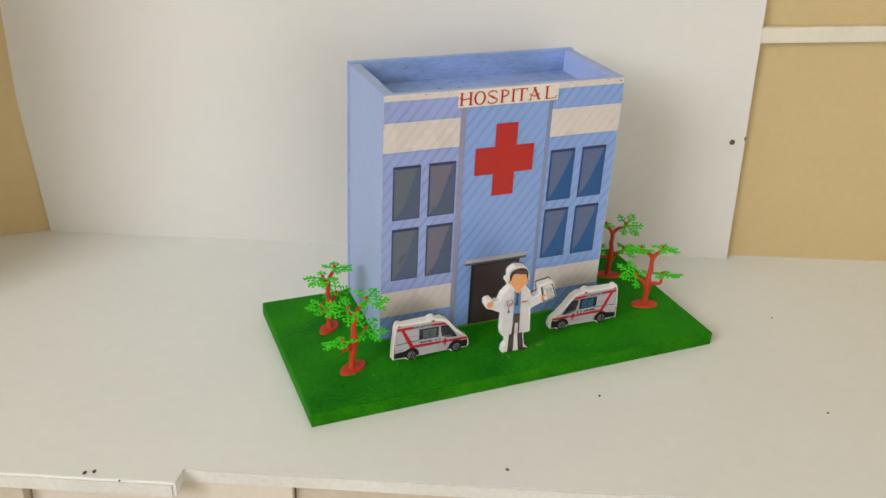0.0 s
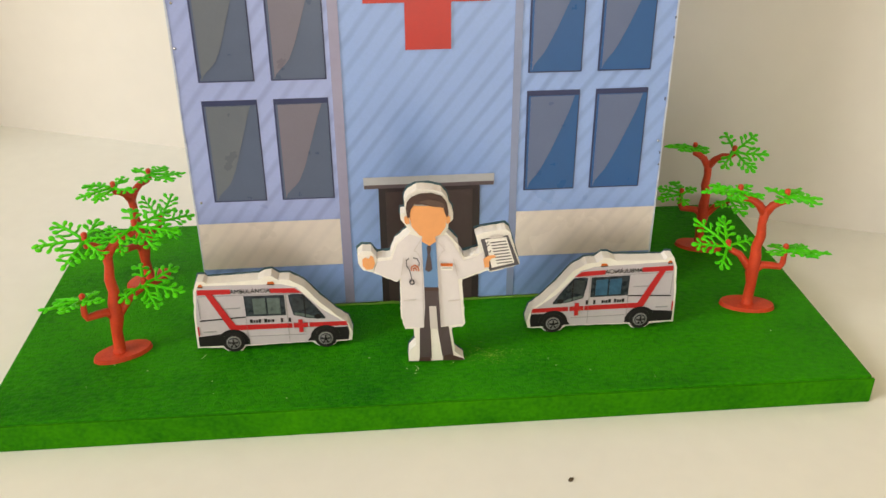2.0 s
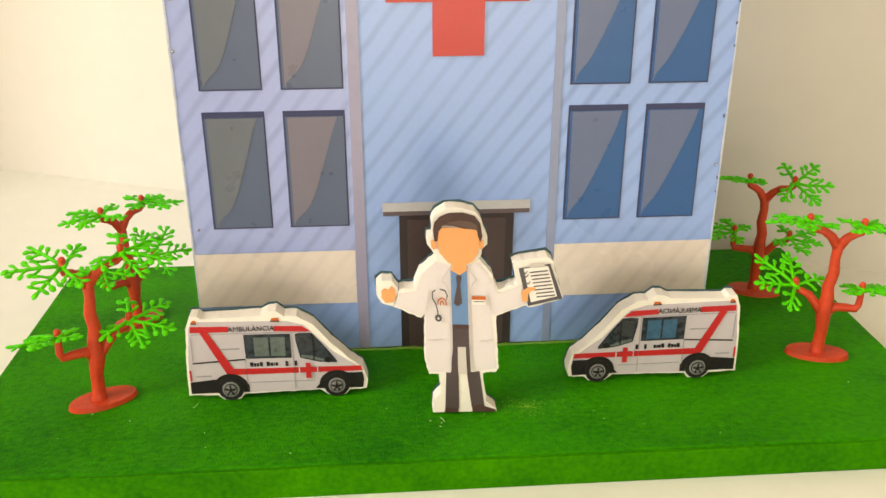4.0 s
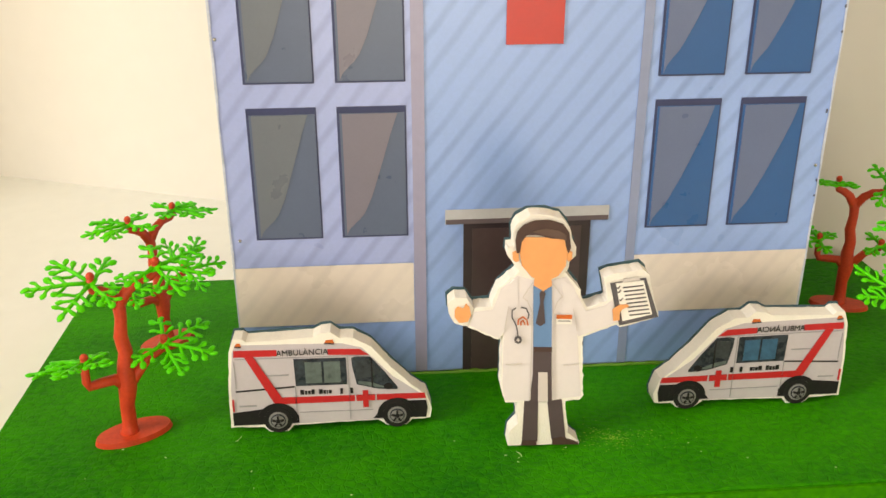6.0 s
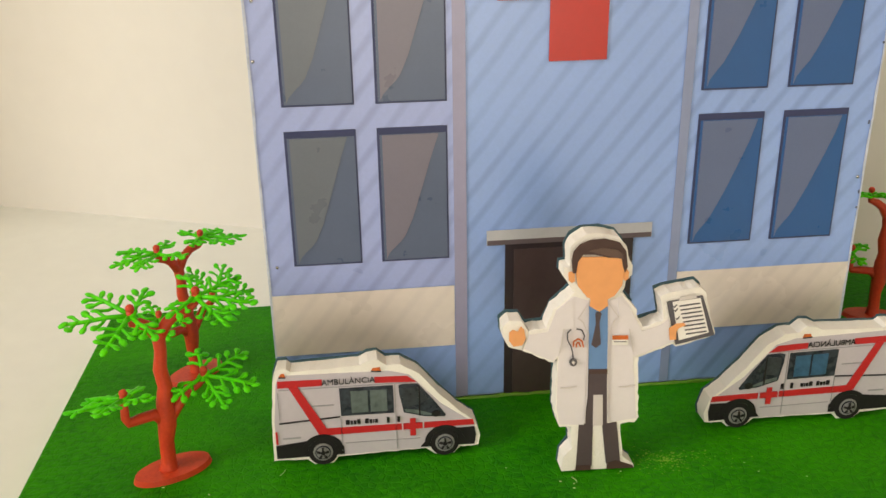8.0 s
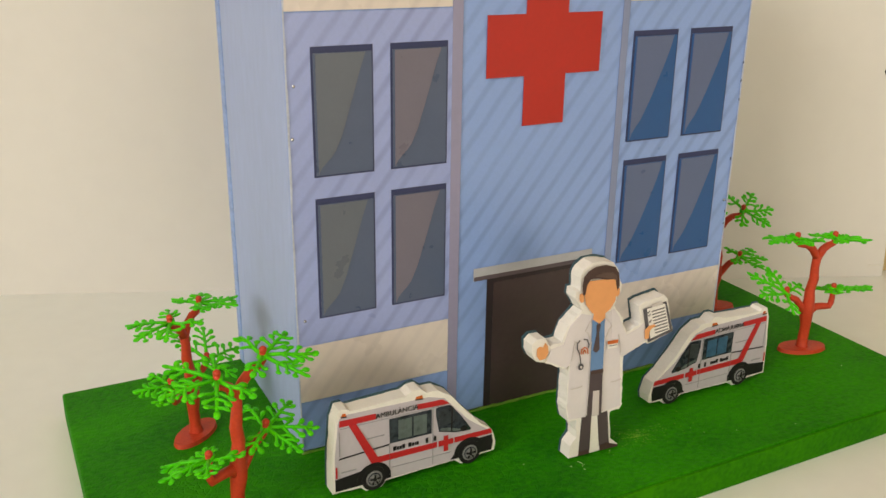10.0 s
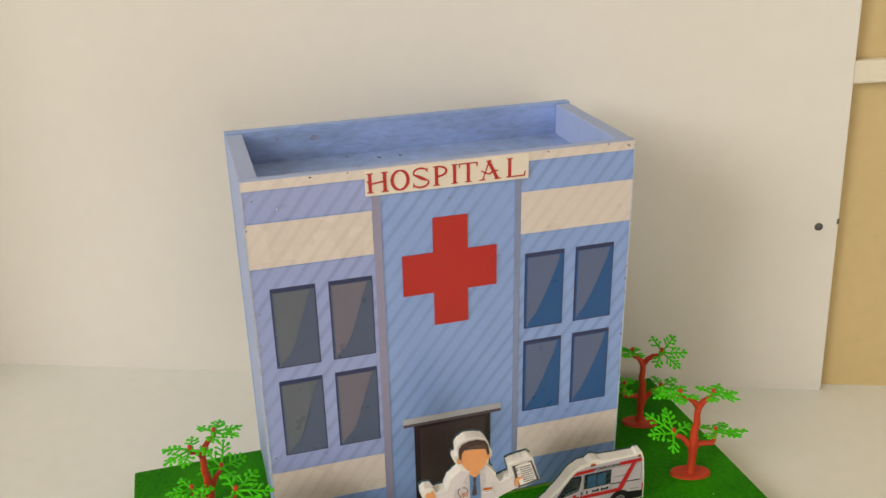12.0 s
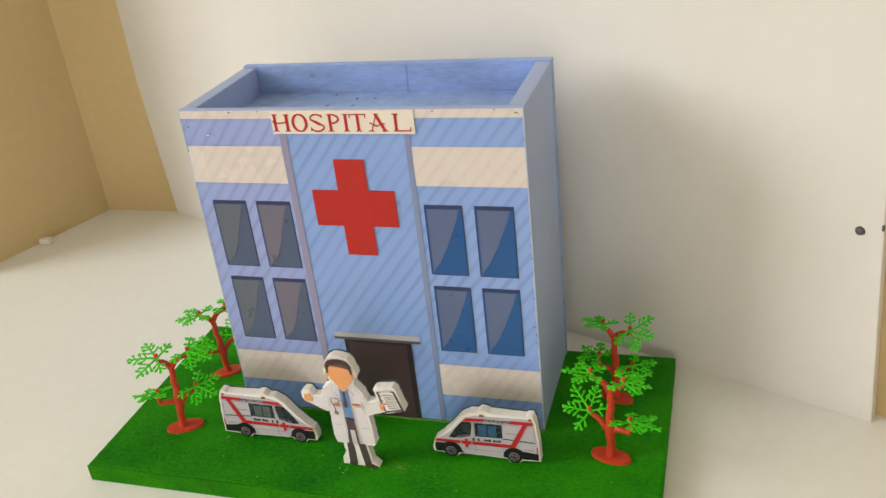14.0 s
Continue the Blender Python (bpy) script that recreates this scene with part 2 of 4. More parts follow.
def cutout(points, y0, y1, bm=None, slot=0, bevel=0.0):
    """A flat shape in x and z, given thickness from y0 (front) to y1 (back)."""
    bm = bm or bmesh.new()
    front = [bm.verts.new((x, y0, z)) for x, z in points]
    back = [bm.verts.new((x, y1, z)) for x, z in points]
    n = len(points)
    faces = [bm.faces.new(front), bm.faces.new(back[::-1])]
    for i in range(n):
        faces.append(bm.faces.new((front[i], back[i], back[(i + 1) % n], front[(i + 1) % n])))
    for f in faces:
        f.material_index = slot
    if bevel:
        bmesh.ops.bevel(bm, geom=list(faces[0].edges), offset=bevel, segments=2, profile=0.5, affect="EDGES")
    return bm


def ragged(points, rng, step=0.0013, amount=0.00022):
    """An outline cut by hand with a knife: short uneven edges."""
    out = []
    for (x0, z0), (x1, z1) in zip(points, points[1:] + points[:1]):
        n = max(1, int(math.hypot(x1 - x0, z1 - z0) / step))
        for k in range(n):
            e = 0.0 if min(z0, z1) < 0.001 else amount
            out.append((x0 + (x1 - x0) * k / n + rng.uniform(-e, e), z0 + (z1 - z0) * k / n + rng.uniform(-e, e)))
    return out


def oval(cx, cz, rx, rz, n=24, start=0.0, end=360.0):
    full = end - start >= 360
    return [(cx + rx * math.cos(radians(start + (end - start) * i / (n if full else n - 1))),
             cz + rz * math.sin(radians(start + (end - start) * i / (n if full else n - 1)))) for i in range(n)]


def bar(x0, z0, x1, z1, w):
    """A straight stroke between two points, w wide."""
    dx, dz = x1 - x0, z1 - z0
    d = math.hypot(dx, dz)
    nx, nz = -dz / d * w / 2, dx / d * w / 2
    return [(x0 + nx, z0 + nz), (x0 - nx, z0 - nz), (x1 - nx, z1 - nz), (x1 + nx, z1 + nz)]


def rect(x0, z0, x1, z1):
    return [(x0, z0), (x1, z0), (x1, z1), (x0, z1)]


def tube(bm, points, radii, sides=8, slot=0):
    """A round stem through the points, closed at both ends."""
    rings = []
    for i, p in enumerate(points):
        a, b = Vector(points[max(0, i - 1)]), Vector(points[min(len(points) - 1, i + 1)])
        way = (b - a).normalized()
        side = way.orthogonal() if abs(way.y) > 0.9 else way.cross(Vector((0, 1, 0)))
        side.normalize()
        up = way.cross(side)
        rings.append([bm.verts.new(Vector(p) + radii[i] * (math.cos(k * math.tau / sides) * side + math.sin(k * math.tau / sides) * up))
                      for k in range(sides)])
    for lo, hi in zip(rings, rings[1:]):
        for k in range(sides):
            bm.faces.new((lo[k], lo[(k + 1) % sides], hi[(k + 1) % sides], hi[k])).material_index = slot
    bm.faces.new(rings[0][::-1]).material_index = slot
    bm.faces.new(rings[-1]).material_index = slot


def smooth(ob):
    for p in ob.data.polygons:
        p.use_smooth = True
    return ob


def lettering(words, height, flip=False):
    """The words as a mesh in x and z, standing on z = 0 and centred on x = 0, with a hair of thickness."""
    curve = bpy.data.curves.new("lettering", "FONT")
    curve.body, curve.size, curve.extrude, curve.align_x = words, 1.0, 0.004, "CENTER"
    curve.resolution_u = 3
    holder = bpy.data.objects.new("lettering", curve)
    scene.collection.objects.link(holder)
    bpy.context.view_layer.update()
    me = bpy.data.meshes.new_from_object(holder.evaluated_get(bpy.context.evaluated_depsgraph_get()))
    bpy.data.objects.remove(holder)
    bm = bmesh.new()
    bm.from_mesh(me)
    bpy.data.meshes.remove(me)
    k = height / 0.70
    for v in bm.verts:
        x, y, z = v.co
        v.co = ((-x if flip else x) * k, -z * 0.02, y * k)
    return bm


# ---- the room, closed round the camera ----
def wall(name, lo, hi, mat, label, m=TABLE):
    ob = part(name, block(lo, hi), mat, None, label)
    ob.matrix_world = m
    return tagged(ob, label, "wall" if "wall" in name else name, kind="structure")


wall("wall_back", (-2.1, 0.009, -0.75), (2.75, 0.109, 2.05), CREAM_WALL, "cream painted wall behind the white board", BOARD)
wall("wall_right", (2.6, -3.9, -0.75), (2.7, 0.009, 2.05), ROOM_PAINT, "plain pale wall of the room")
wall("floor", (-2.1, -3.9, -0.85), (2.7, 0.109, -0.75), FLOOR_TILE, "plain grey floor of the room")
wall("ceiling", (-2.1, -3.9, 2.05), (2.7, 0.109, 2.15), ROOM_PAINT, "plain pale ceiling of the room")
bm = block((-2.1, -3.9, -0.75), (-2.0, -3.0, 2.05))
block((-2.1, -1.4, -0.75), (-2.0, 0.1, 2.05), bm=bm)
block((-2.1, -3.0, -0.75), (-2.0, -1.4, 0.65), bm=bm)
block((-2.1, -3.0, 1.95), (-2.0, -1.4, 2.05), bm=bm)
left = part("wall_left", bm, ROOM_PAINT, None)
left.matrix_world = TABLE
tagged(left, "plain pale wall with a window opening", "wall", kind="structure")
# unseen wall, its opening added to let the front fill through
bm = block((-2.1, -4.0, -0.75), (0.4, -3.9, 2.05))
block((2.5, -4.0, -0.75), (2.7, -3.9, 2.05), bm=bm)
block((0.4, -4.0, 1.55), (2.5, -3.9, 2.05), bm=bm)
front = part("wall_front", bm, ROOM_PAINT, None)
front.matrix_world = TABLE
tagged(front, "plain pale unseen wall with an opening for the front fill", "wall", kind="structure")

ALCOVE = -0.175
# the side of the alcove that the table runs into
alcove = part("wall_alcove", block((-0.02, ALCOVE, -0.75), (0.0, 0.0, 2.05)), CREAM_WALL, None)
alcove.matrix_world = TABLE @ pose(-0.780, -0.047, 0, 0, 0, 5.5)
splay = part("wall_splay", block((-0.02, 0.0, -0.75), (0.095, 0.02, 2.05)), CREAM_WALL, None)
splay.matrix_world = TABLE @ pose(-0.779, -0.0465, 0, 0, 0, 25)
tagged(splay, "cream painted splayed corner of the alcove", "wall", kind="structure")
tagged(alcove, "cream painted side wall of the alcove", "wall", kind="structure")

# pale rail along the back wall
rail = part("trim", block((0.0, -0.008, -0.0075), (2.2, 0.0, 0.0075), 0.0015), CREAM_RAIL, None)
rail.matrix_world = BOARD @ pose(-0.06, 0.0088, 0.2305, 0, -3.4, 0)
tagged(rail, "off-white wooden rail across the cream wall", "trim", kind="structure")

# ---- the table ----
table = thing("counter", TABLE, "white laminate counter with a worn front edge", "counter")
outline = [(-0.83, 0.030), (-0.83, -0.370), (-0.464, -0.370), (-0.464, -0.354), (1.4, -0.354), (1.4, 0.030)]
bm = bmesh.new()
up = [bm.verts.new((x, y, 0.0)) for x, y in outline]
down = [bm.verts.new((x, y, -0.0115)) for x, y in outline]
bm.faces.new(up), bm.faces.new(down[::-1])
for i in range(len(outline)):
    j = (i + 1) % len(outline)
    bm.faces.new((up[i], up[j], down[j], down[i]))
bmesh.ops.bevel(bm, geom=[e for e in bm.edges if all(v.co.z == 0 and v.co.y < 0 for v in e.verts)], offset=0.0012, segments=2, profile=0.5, affect="EDGES")
part("worktop", bm, WHITE_TOP, table)
part("edge_band", block((-0.464, -0.3552, -0.0112), (1.4, -0.3542, -0.0013)), EDGE_BAND, table, "greyish worn edge band")
part("edge_band", block((-0.83, -0.3712, -0.0112), (-0.4665, -0.3702, -0.0013)), EDGE_BAND, table, "greyish worn edge band")
part("body", block((-0.82, -0.335, -0.749), (1.4, 0.008, -0.0117)), BEIGE_FRAME, table, "beige cabinet body")
for x0, x1, y in ((-0.82, -0.575, -0.362), (-0.387, 0.20, -0.347), (0.28, 0.84, -0.347), (0.88, 1.38, -0.347)):
    part("door", block((x0, y, -0.70), (x1, -0.3352, -0.016), 0.001), TAN_PANEL, table, "tan cabinet door")
part("stile", block((-0.574, -0.353, -0.70), (-0.388, -0.3352, -0.0118), 0.001), BEIGE_FRAME, table, "beige cabinet stile")

# white board that stands against the wall
panel = thing("board", BOARD, "white laminated board standing against the cream wall", "board")
bm = cutout([(-0.702, -0.0006), (-0.001, -0.0006), (-0.056, 1.05), (-0.79, 1.05)], 0.0, 0.0085, bevel=0.0006)
part("sheet", bm, WHITE_BOARD, panel)
bm = bmesh.new()
bmesh.ops.create_cone(bm, cap_ends=True, segments=20, radius1=0.0028, radius2=0.0020, depth=0.0016, matrix=pose(-0.0205, -0.0008, 0.1285, 90, 0, 0))
smooth(part("screw", bm, DARK_HOLE, panel, "dark screw head"))
part("notch", block((-0.0092, -0.0006, 0.131), (-0.0078, 0.0004, 0.1345)), DARK_HOLE, panel, "dark chip in the board's edge")
part("mark", block((-0.012, -0.0004, 0.0068), (-0.002, 0.0003, 0.0076)), EDGE_BAND, panel, "grey pencil mark")

# ---- base board ----
base = thing("base_board", pose(0, 0, 0), "green painted foam base board of the model", "base")
T = 0.012
part("slab", block((-0.1818, -0.0768, 0.0), (0.1780, 0.0900, T), 0.0011), GRASS_PAINT, base)
part("front_strip", block((-0.1818, -0.0785, 0.0), (0.1780, -0.0769, T - 0.0003), 0.0004), GREEN_SIDE, base, "green painted front edge strip")

# ---- hospital building ----
W, D, H, TOP = 0.1035, 0.0895, 0.212, 0.0180
hospital = thing("hospital_building", pose(0, 0, T), "blue painted cardboard hospital with a printed front", "model building")
part("front_wall", block((-W, 0.0, 0.0), (W, 0.0045, H), 0.0005), BLUE_PALE, hospital)
part("back_wall", block((-W, D - 0.0055, 0.0), (W, D, H + 0.001), 0.0005), BLUE_PAINT, hospital)
for x0, x1 in ((-W + 0.0004, -W + 0.0095), (W - 0.0095, W - 0.0004)):
    part("side_wall", block((x0, 0.0049, 0.0), (x1, D - 0.0059, H), 0.0006), BLUE_PALE, hospital)
part("roof_deck", block((-W + 0.0096, 0.0047, H - 0.022), (W - 0.0096, D - 0.0057, H - TOP)), BLUE_PAINT, hospital, "recessed blue roof deck")
part("seam_strip", block((0.0045, D - 0.0058, H - TOP), (0.0105, D - 0.0054, H - 0.0015)), BLUE_PAINT, hospital, "raised joint in the parapet")

# the printed front, in layers of paper
F0, FP, F1, F2, F3 = -0.0004, -0.0006, -0.0008, -0.0010, -0.0012
sheet = part("printed_front", block((-W + 0.0003, F0, 0.001), (W - 0.0003, -0.0001, H - 0.0006)), PRINT_BLUE, hospital, "blue printed paper with faint slanting stripes")


def paper(name, points, layer, mat, parent=hospital, label=""):
    return part(name, cutout(points, layer, layer + 0.00018), mat, parent, label)


paper("panel", rect(-W + 0.0004, 0.0452, -0.0402, 0.1660), FP, PRINT_SHEEN, label="blue printed panel with a lilac sheen in its colour")
paper("panel", rect(-W + 0.0004, 0.1905, -0.0402, 0.2065), FP, PRINT_SHEEN, label="blue printed panel with a lilac sheen in its colour")
paper("cornice", rect(-W + 0.0004, 0.2068, W - 0.0004, H - 0.0003), F1, PRINT_CREAM, label="cream printed cornice strip")
for x0, x1 in ((-W + 0.0004, -0.0404), (0.0390, W - 0.0004)):
    paper("band", rect(x0, 0.1665, x1, 0.1900), F1, PRINT_CREAM, label="cream printed band")
    paper("band", rect(x0, 0.0220, x1, 0.0450), F1, PRINT_CREAM, label="cream printed band")
paper("pilaster", rect(-0.0402, 0.001, -0.0360, 0.2065), F1, PILASTER_SHEEN, label="grey printed pilaster with a mauve sheen in its colour")
paper("pilaster", rect(0.0356, 0.001, 0.0388, 0.2065), F1, PRINT_GREY, label="grey-blue printed pilaster")

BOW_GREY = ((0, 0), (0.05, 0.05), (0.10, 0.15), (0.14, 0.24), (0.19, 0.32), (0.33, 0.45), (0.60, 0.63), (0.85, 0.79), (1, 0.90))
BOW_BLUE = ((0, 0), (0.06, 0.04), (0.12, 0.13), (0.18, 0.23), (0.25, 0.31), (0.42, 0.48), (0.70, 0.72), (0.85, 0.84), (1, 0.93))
for row, (z0, z1) in enumerate(((0.0555, 0.1016), (0.1095, 0.1548))):
    for col, x0 in enumerate((-0.0942, -0.0648, 0.0418, 0.0714)):
        w = 0.0227
        # the left columns take the colours that hold the paper's sheen
        glass, glare = ((PANE_SHEEN, GLARE_OLIVE), (PANE_SHEEN, GLARE_GREY), (PANE_BLUE, GLARE_BLUE), (PANE_BLUE, GLARE_BLUE))[col]
        window = paper("window", rect(x0, z0, x0 + w, z1), F1, NAVY, label="printed window with a dark outline")
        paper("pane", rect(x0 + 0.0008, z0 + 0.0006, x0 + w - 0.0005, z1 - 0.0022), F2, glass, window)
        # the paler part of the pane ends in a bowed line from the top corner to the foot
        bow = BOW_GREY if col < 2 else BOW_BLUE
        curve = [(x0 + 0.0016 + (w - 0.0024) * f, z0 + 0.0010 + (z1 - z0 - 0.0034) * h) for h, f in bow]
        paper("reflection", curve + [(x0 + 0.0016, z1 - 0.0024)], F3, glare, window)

door = paper("door", rect(-0.0228, 0.0008, 0.0222, 0.0592), F1, DOOR_JAMB, label="dark brown printed doorway")
paper("door_leaf", rect(-0.0197, 0.0008, 0.0190, 0.0572), F2, DOOR_BROWN, door)
lintel = paper("lintel", rect(-0.0292, 0.0592, 0.0285, 0.0645), F2, LINTEL_GREY, label="grey printed lintel over the doorway")
paper("shade_line", rect(-0.0290, 0.0592, 0.0283, 0.0609), F3, LINTEL_DARK, lintel)
cz, arm, half = 0.1515, 0.0307, 0.0094
cross = [(-half, cz + arm), (half, cz + arm), (half, cz + 0.0115), (0.0254, cz + 0.0115), (0.0254, cz - 0.0115), (half, cz - 0.0115),
         (half, cz - arm), (-half, cz - arm), (-half, cz - 0.0115), (-0.0260, cz - 0.0115), (-0.0260, cz + 0.0115), (-half, cz + 0.0115)]
paper("red_cross", cross, F2, PRINT_RED, label="red printed cross")
sign = part("sign", cutout(rect(-0.0432, 0.1978, 0.0425, 0.2112), F3 - 0.0002, F1, bevel=0.0001), SIGN_PAPER, hospital, "cream paper sign with red letters")


def stroke(bm, points, widths, layer):
    """A pen stroke of changing width along a line in x and z."""
    y = -0.00003 * layer
    rails = []
    for i, (x, z) in enumerate(points):
        (xa, za), (xb, zb) = points[max(0, i - 1)], points[min(len(points) - 1, i + 1)]
        d = math.hypot(xb - xa, zb - za)
        nx, nz, h = -(zb - za) / d, (xb - xa) / d, widths[i] / 2
        rails.append([bm.verts.new((x + k * nx * h, yy, z + k * nz * h)) for k, yy in ((1, y), (-1, y), (-1, 0.0002), (1, 0.0002))])
    for lo, hi in zip(rails, rails[1:]):
        for k in range(4):
            bm.faces.new((lo[k], lo[(k + 1) % 4], hi[(k + 1) % 4], hi[k]))
    bm.faces.new(rails[0][::-1])
    bm.faces.new(rails[-1])


def serif_letter(letter, wide, tall):
    """One old-style capital with thick stems, thin hairlines and flat serifs, from x = 0 and z = 0."""
    bm = bmesh.new()
    thick, thin, foot = 0.00165, 0.00075, 0.0034
    count = [0]

    def line(points, widths):
        count[0] += 1
        stroke(bm, points, widths, count[0])

    def stem(x, head=True, base=True):
        line([(x, 0), (x, tall)], [thick, thick])
        for z, on in ((0.00025, base), (tall - 0.00025, head)):
            if on:
                line([(x - foot / 2, z), (x + foot / 2, z)], [0.0005, 0.0005])

    def arc(cx, cz, rx, rz, a0, a1, w0, w1, n=18):
        pts = [(cx + rx * math.cos(radians(a0 + (a1 - a0) * i / n)), cz + rz * math.sin(radians(a0 + (a1 - a0) * i / n))) for i in range(n + 1)]
        line(pts, [w0 + (w1 - w0) * math.sin(math.pi * i / n) for i in range(n + 1)])

    if letter == "H":
        stem(0.0016), stem(wide - 0.0016)
        line([(0.0016, tall * 0.46), (wide - 0.0016, tall * 0.54)], [thin, thin])
        line([(0.0002, tall * 0.60), (0.0016, tall * 0.46)], [thin, thin])
    elif letter == "O":
        rx, rz = wide / 2 - 0.0005, tall / 2 - 0.0001
        arc(wide / 2, tall / 2, rx, rz, 90, 270, thin, thick), arc(wide / 2, tall / 2, rx, rz, -90, 90, thin, thick)
    elif letter == "S":
        r = wide / 2 - 0.0012
        arc(wide / 2, tall * 0.745, r, tall * 0.235, 25, 200, thin, 0.0009)
        line([(wide / 2 - r * 0.97, tall * 0.68), (wide * 0.42, tall * 0.55), (wide * 0.60, tall * 0.45), (wide / 2 + r * 1.05, tall * 0.33)], [0.0007, thick, thick, 0.0007])
        arc(wide / 2, tall * 0.265, r * 1.1, tall * 0.255, 20, -155, thin, 0.0009)
        line([(wide / 2 + r * 0.92, tall * 0.98), (wide / 2 + r * 0.90, tall * 0.78)], [0.0004, 0.0004])
        line([(wide / 2 - r * 1.05, tall * 0.02), (wide / 2 - r * 1.0, tall * 0.25)], [0.0004, 0.0004])
    elif letter == "P":
        stem(0.0022)
        arc(0.0024, tall * 0.725, wide - 0.0030, tall * 0.255, 90, -90, thin, 0.0011)
    elif letter == "I":
        stem(wide / 2)
    elif letter == "T":
        stem(wide / 2, head=False)
        line([(0.0004, tall - 0.0003), (wide - 0.0004, tall - 0.0003)], [0.0006, 0.0006])
        for x in (0.0005, wide - 0.0005):
            line([(x, tall), (x, tall - 0.0022)], [0.0007, 0.0004])
    elif letter == "A":
        line([(wide * 0.48, tall), (0.0018, 0)], [0.0007, 0.0006])
        line([(wide * 0.42, tall), (wide - 0.0018, 0)], [thick, thick])
        for x in (0.0016, wide - 0.0017):
            line([(x - foot / 2, 0.00025), (x + foot / 2, 0.00025)], [0.0005, 0.0005])
        line([(wide * 0.34, tall - 0.00025), (wide * 0.56, tall - 0.00025)], [0.0005, 0.0005])
        line([(wide * 0.10, tall * 0.50), (wide * 0.30, tall * 0.36), (wide * 0.50, tall * 0.30), (wide * 0.62, tall * 0.42), (wide * 0.86, tall * 0.44)], [thin, thin, 0.0008, thin, thin])
    elif letter == "L":
        stem(0.0020)
        line([(0.0008, 0.0003), (wide - 0.0003, 0.0003)], [0.0006, 0.0006])
        line([(wide - 0.0004, 0), (wide + 0.0001, 0.0026)], [0.0008, 0.0004])
    return bm


for letter, x, wide in (("H", -0.0424, 0.0106), ("O", -0.0302, 0.0091), ("S", -0.0199, 0.0097), ("P", -0.0091, 0.0080), ("I", 0.0008, 0.0036),
                        ("T", 0.0047, 0.0102), ("A", 0.0156, 0.0116), ("L", 0.0300, 0.0104)):
    part("letter", serif_letter(letter, wide, 0.0102), PRINT_RED, sign, m=pose(x, F3 - 0.0004, 0.1994))

for x, z in ((-0.1005, 0.142), (-0.1017, 0.124), (-0.1000, 0.0555), (0.1010, 0.0770), (-0.0985, 0.2020), (0.1000, 0.2090), (0.0, 0.1920), (-0.0865, 0.1965)):
    bm = bmesh.new()
    bmesh.ops.create_uvsphere(bm, u_segments=8, v_segments=5, radius=0.0006, matrix=pose(x, F1, z))
    smooth(part("pin", bm, PIN_METAL, hospital, "small steel pin head"))


# scuffs along the rims, a brown stain inside the parapet, ragged paper edges
SCUFF = material("dark_scuff", (0.09, 0.10, 0.16), 0.8, 0.3, 900, 3000, 0.2)
STAIN = material("brown_stain", (0.26, 0.28, 0.44), 0.8, 0.3, 300, 1500, 0.2)
RAGGED = material("torn_paper_edge", (0.50, 0.55, 0.68), 0.7, 0.2, 200, 900, 0.3)
rng = random.Random(5)


def blot(cx, cz, rx, rz, n=9):
    return [(cx + rx * rng.uniform(0.55, 1.0) * math.cos(math.tau * i / n), cz + rz * rng.uniform(0.55, 1.0) * math.sin(math.tau * i / n)) for i in range(n)]


for k in range(5):
    x = rng.choice((rng.uniform(-0.102, -0.05), rng.uniform(0.05, 0.102)))
    paper("scuff", blot(x, rng.uniform(0.2078, 0.2112), rng.uniform(0.0004, 0.0013), 0.00045), F2, SCUFF)
for k in range(8):
    x = rng.choice((-1, 1)) * (W - rng.uniform(0.0008, 0.0022))
    paper("scuff", blot(x, rng.uniform(0.06, 0.205), 0.0004, rng.uniform(0.0004, 0.0012)), F2, SCUFF)
for x, z, rx, rz in ((-0.054, H - 0.0060, 0.0030, 0.0020), (-0.075, H - 0.0050, 0.0016, 0.0009), (0.045, H - 0.0120, 0.0016, 0.0007)):
    part("stain", cutout(blot(x, z, rx, rz), D - 0.0058, D - 0.0054), STAIN, hospital, "brownish stain")
for k in range(7):
    x, y = rng.uniform(-0.085, 0.085), rng.uniform(0.02, 0.08)
    part("scuff", cutout(blot(0, 0, 0.0016, 0.0007), 0, 0.0002), SCUFF, hospital, m=pose(x, y, H - TOP + 0.00025, 90, 0, k * 50))
for sx in (-1, 1):
    inner = [(sx * (W - 0.0004 - rng.uniform(0.0002, 0.0007)), 0.002 + 0.2085 * i / 26) for i in range(27)]
    paper("paper_edge", [(sx * (W - 0.0002), 0.002), *inner, (sx * (W - 0.0002), 0.2105)], F1 - 0.0001, RAGGED, label="ragged pale paper edge")


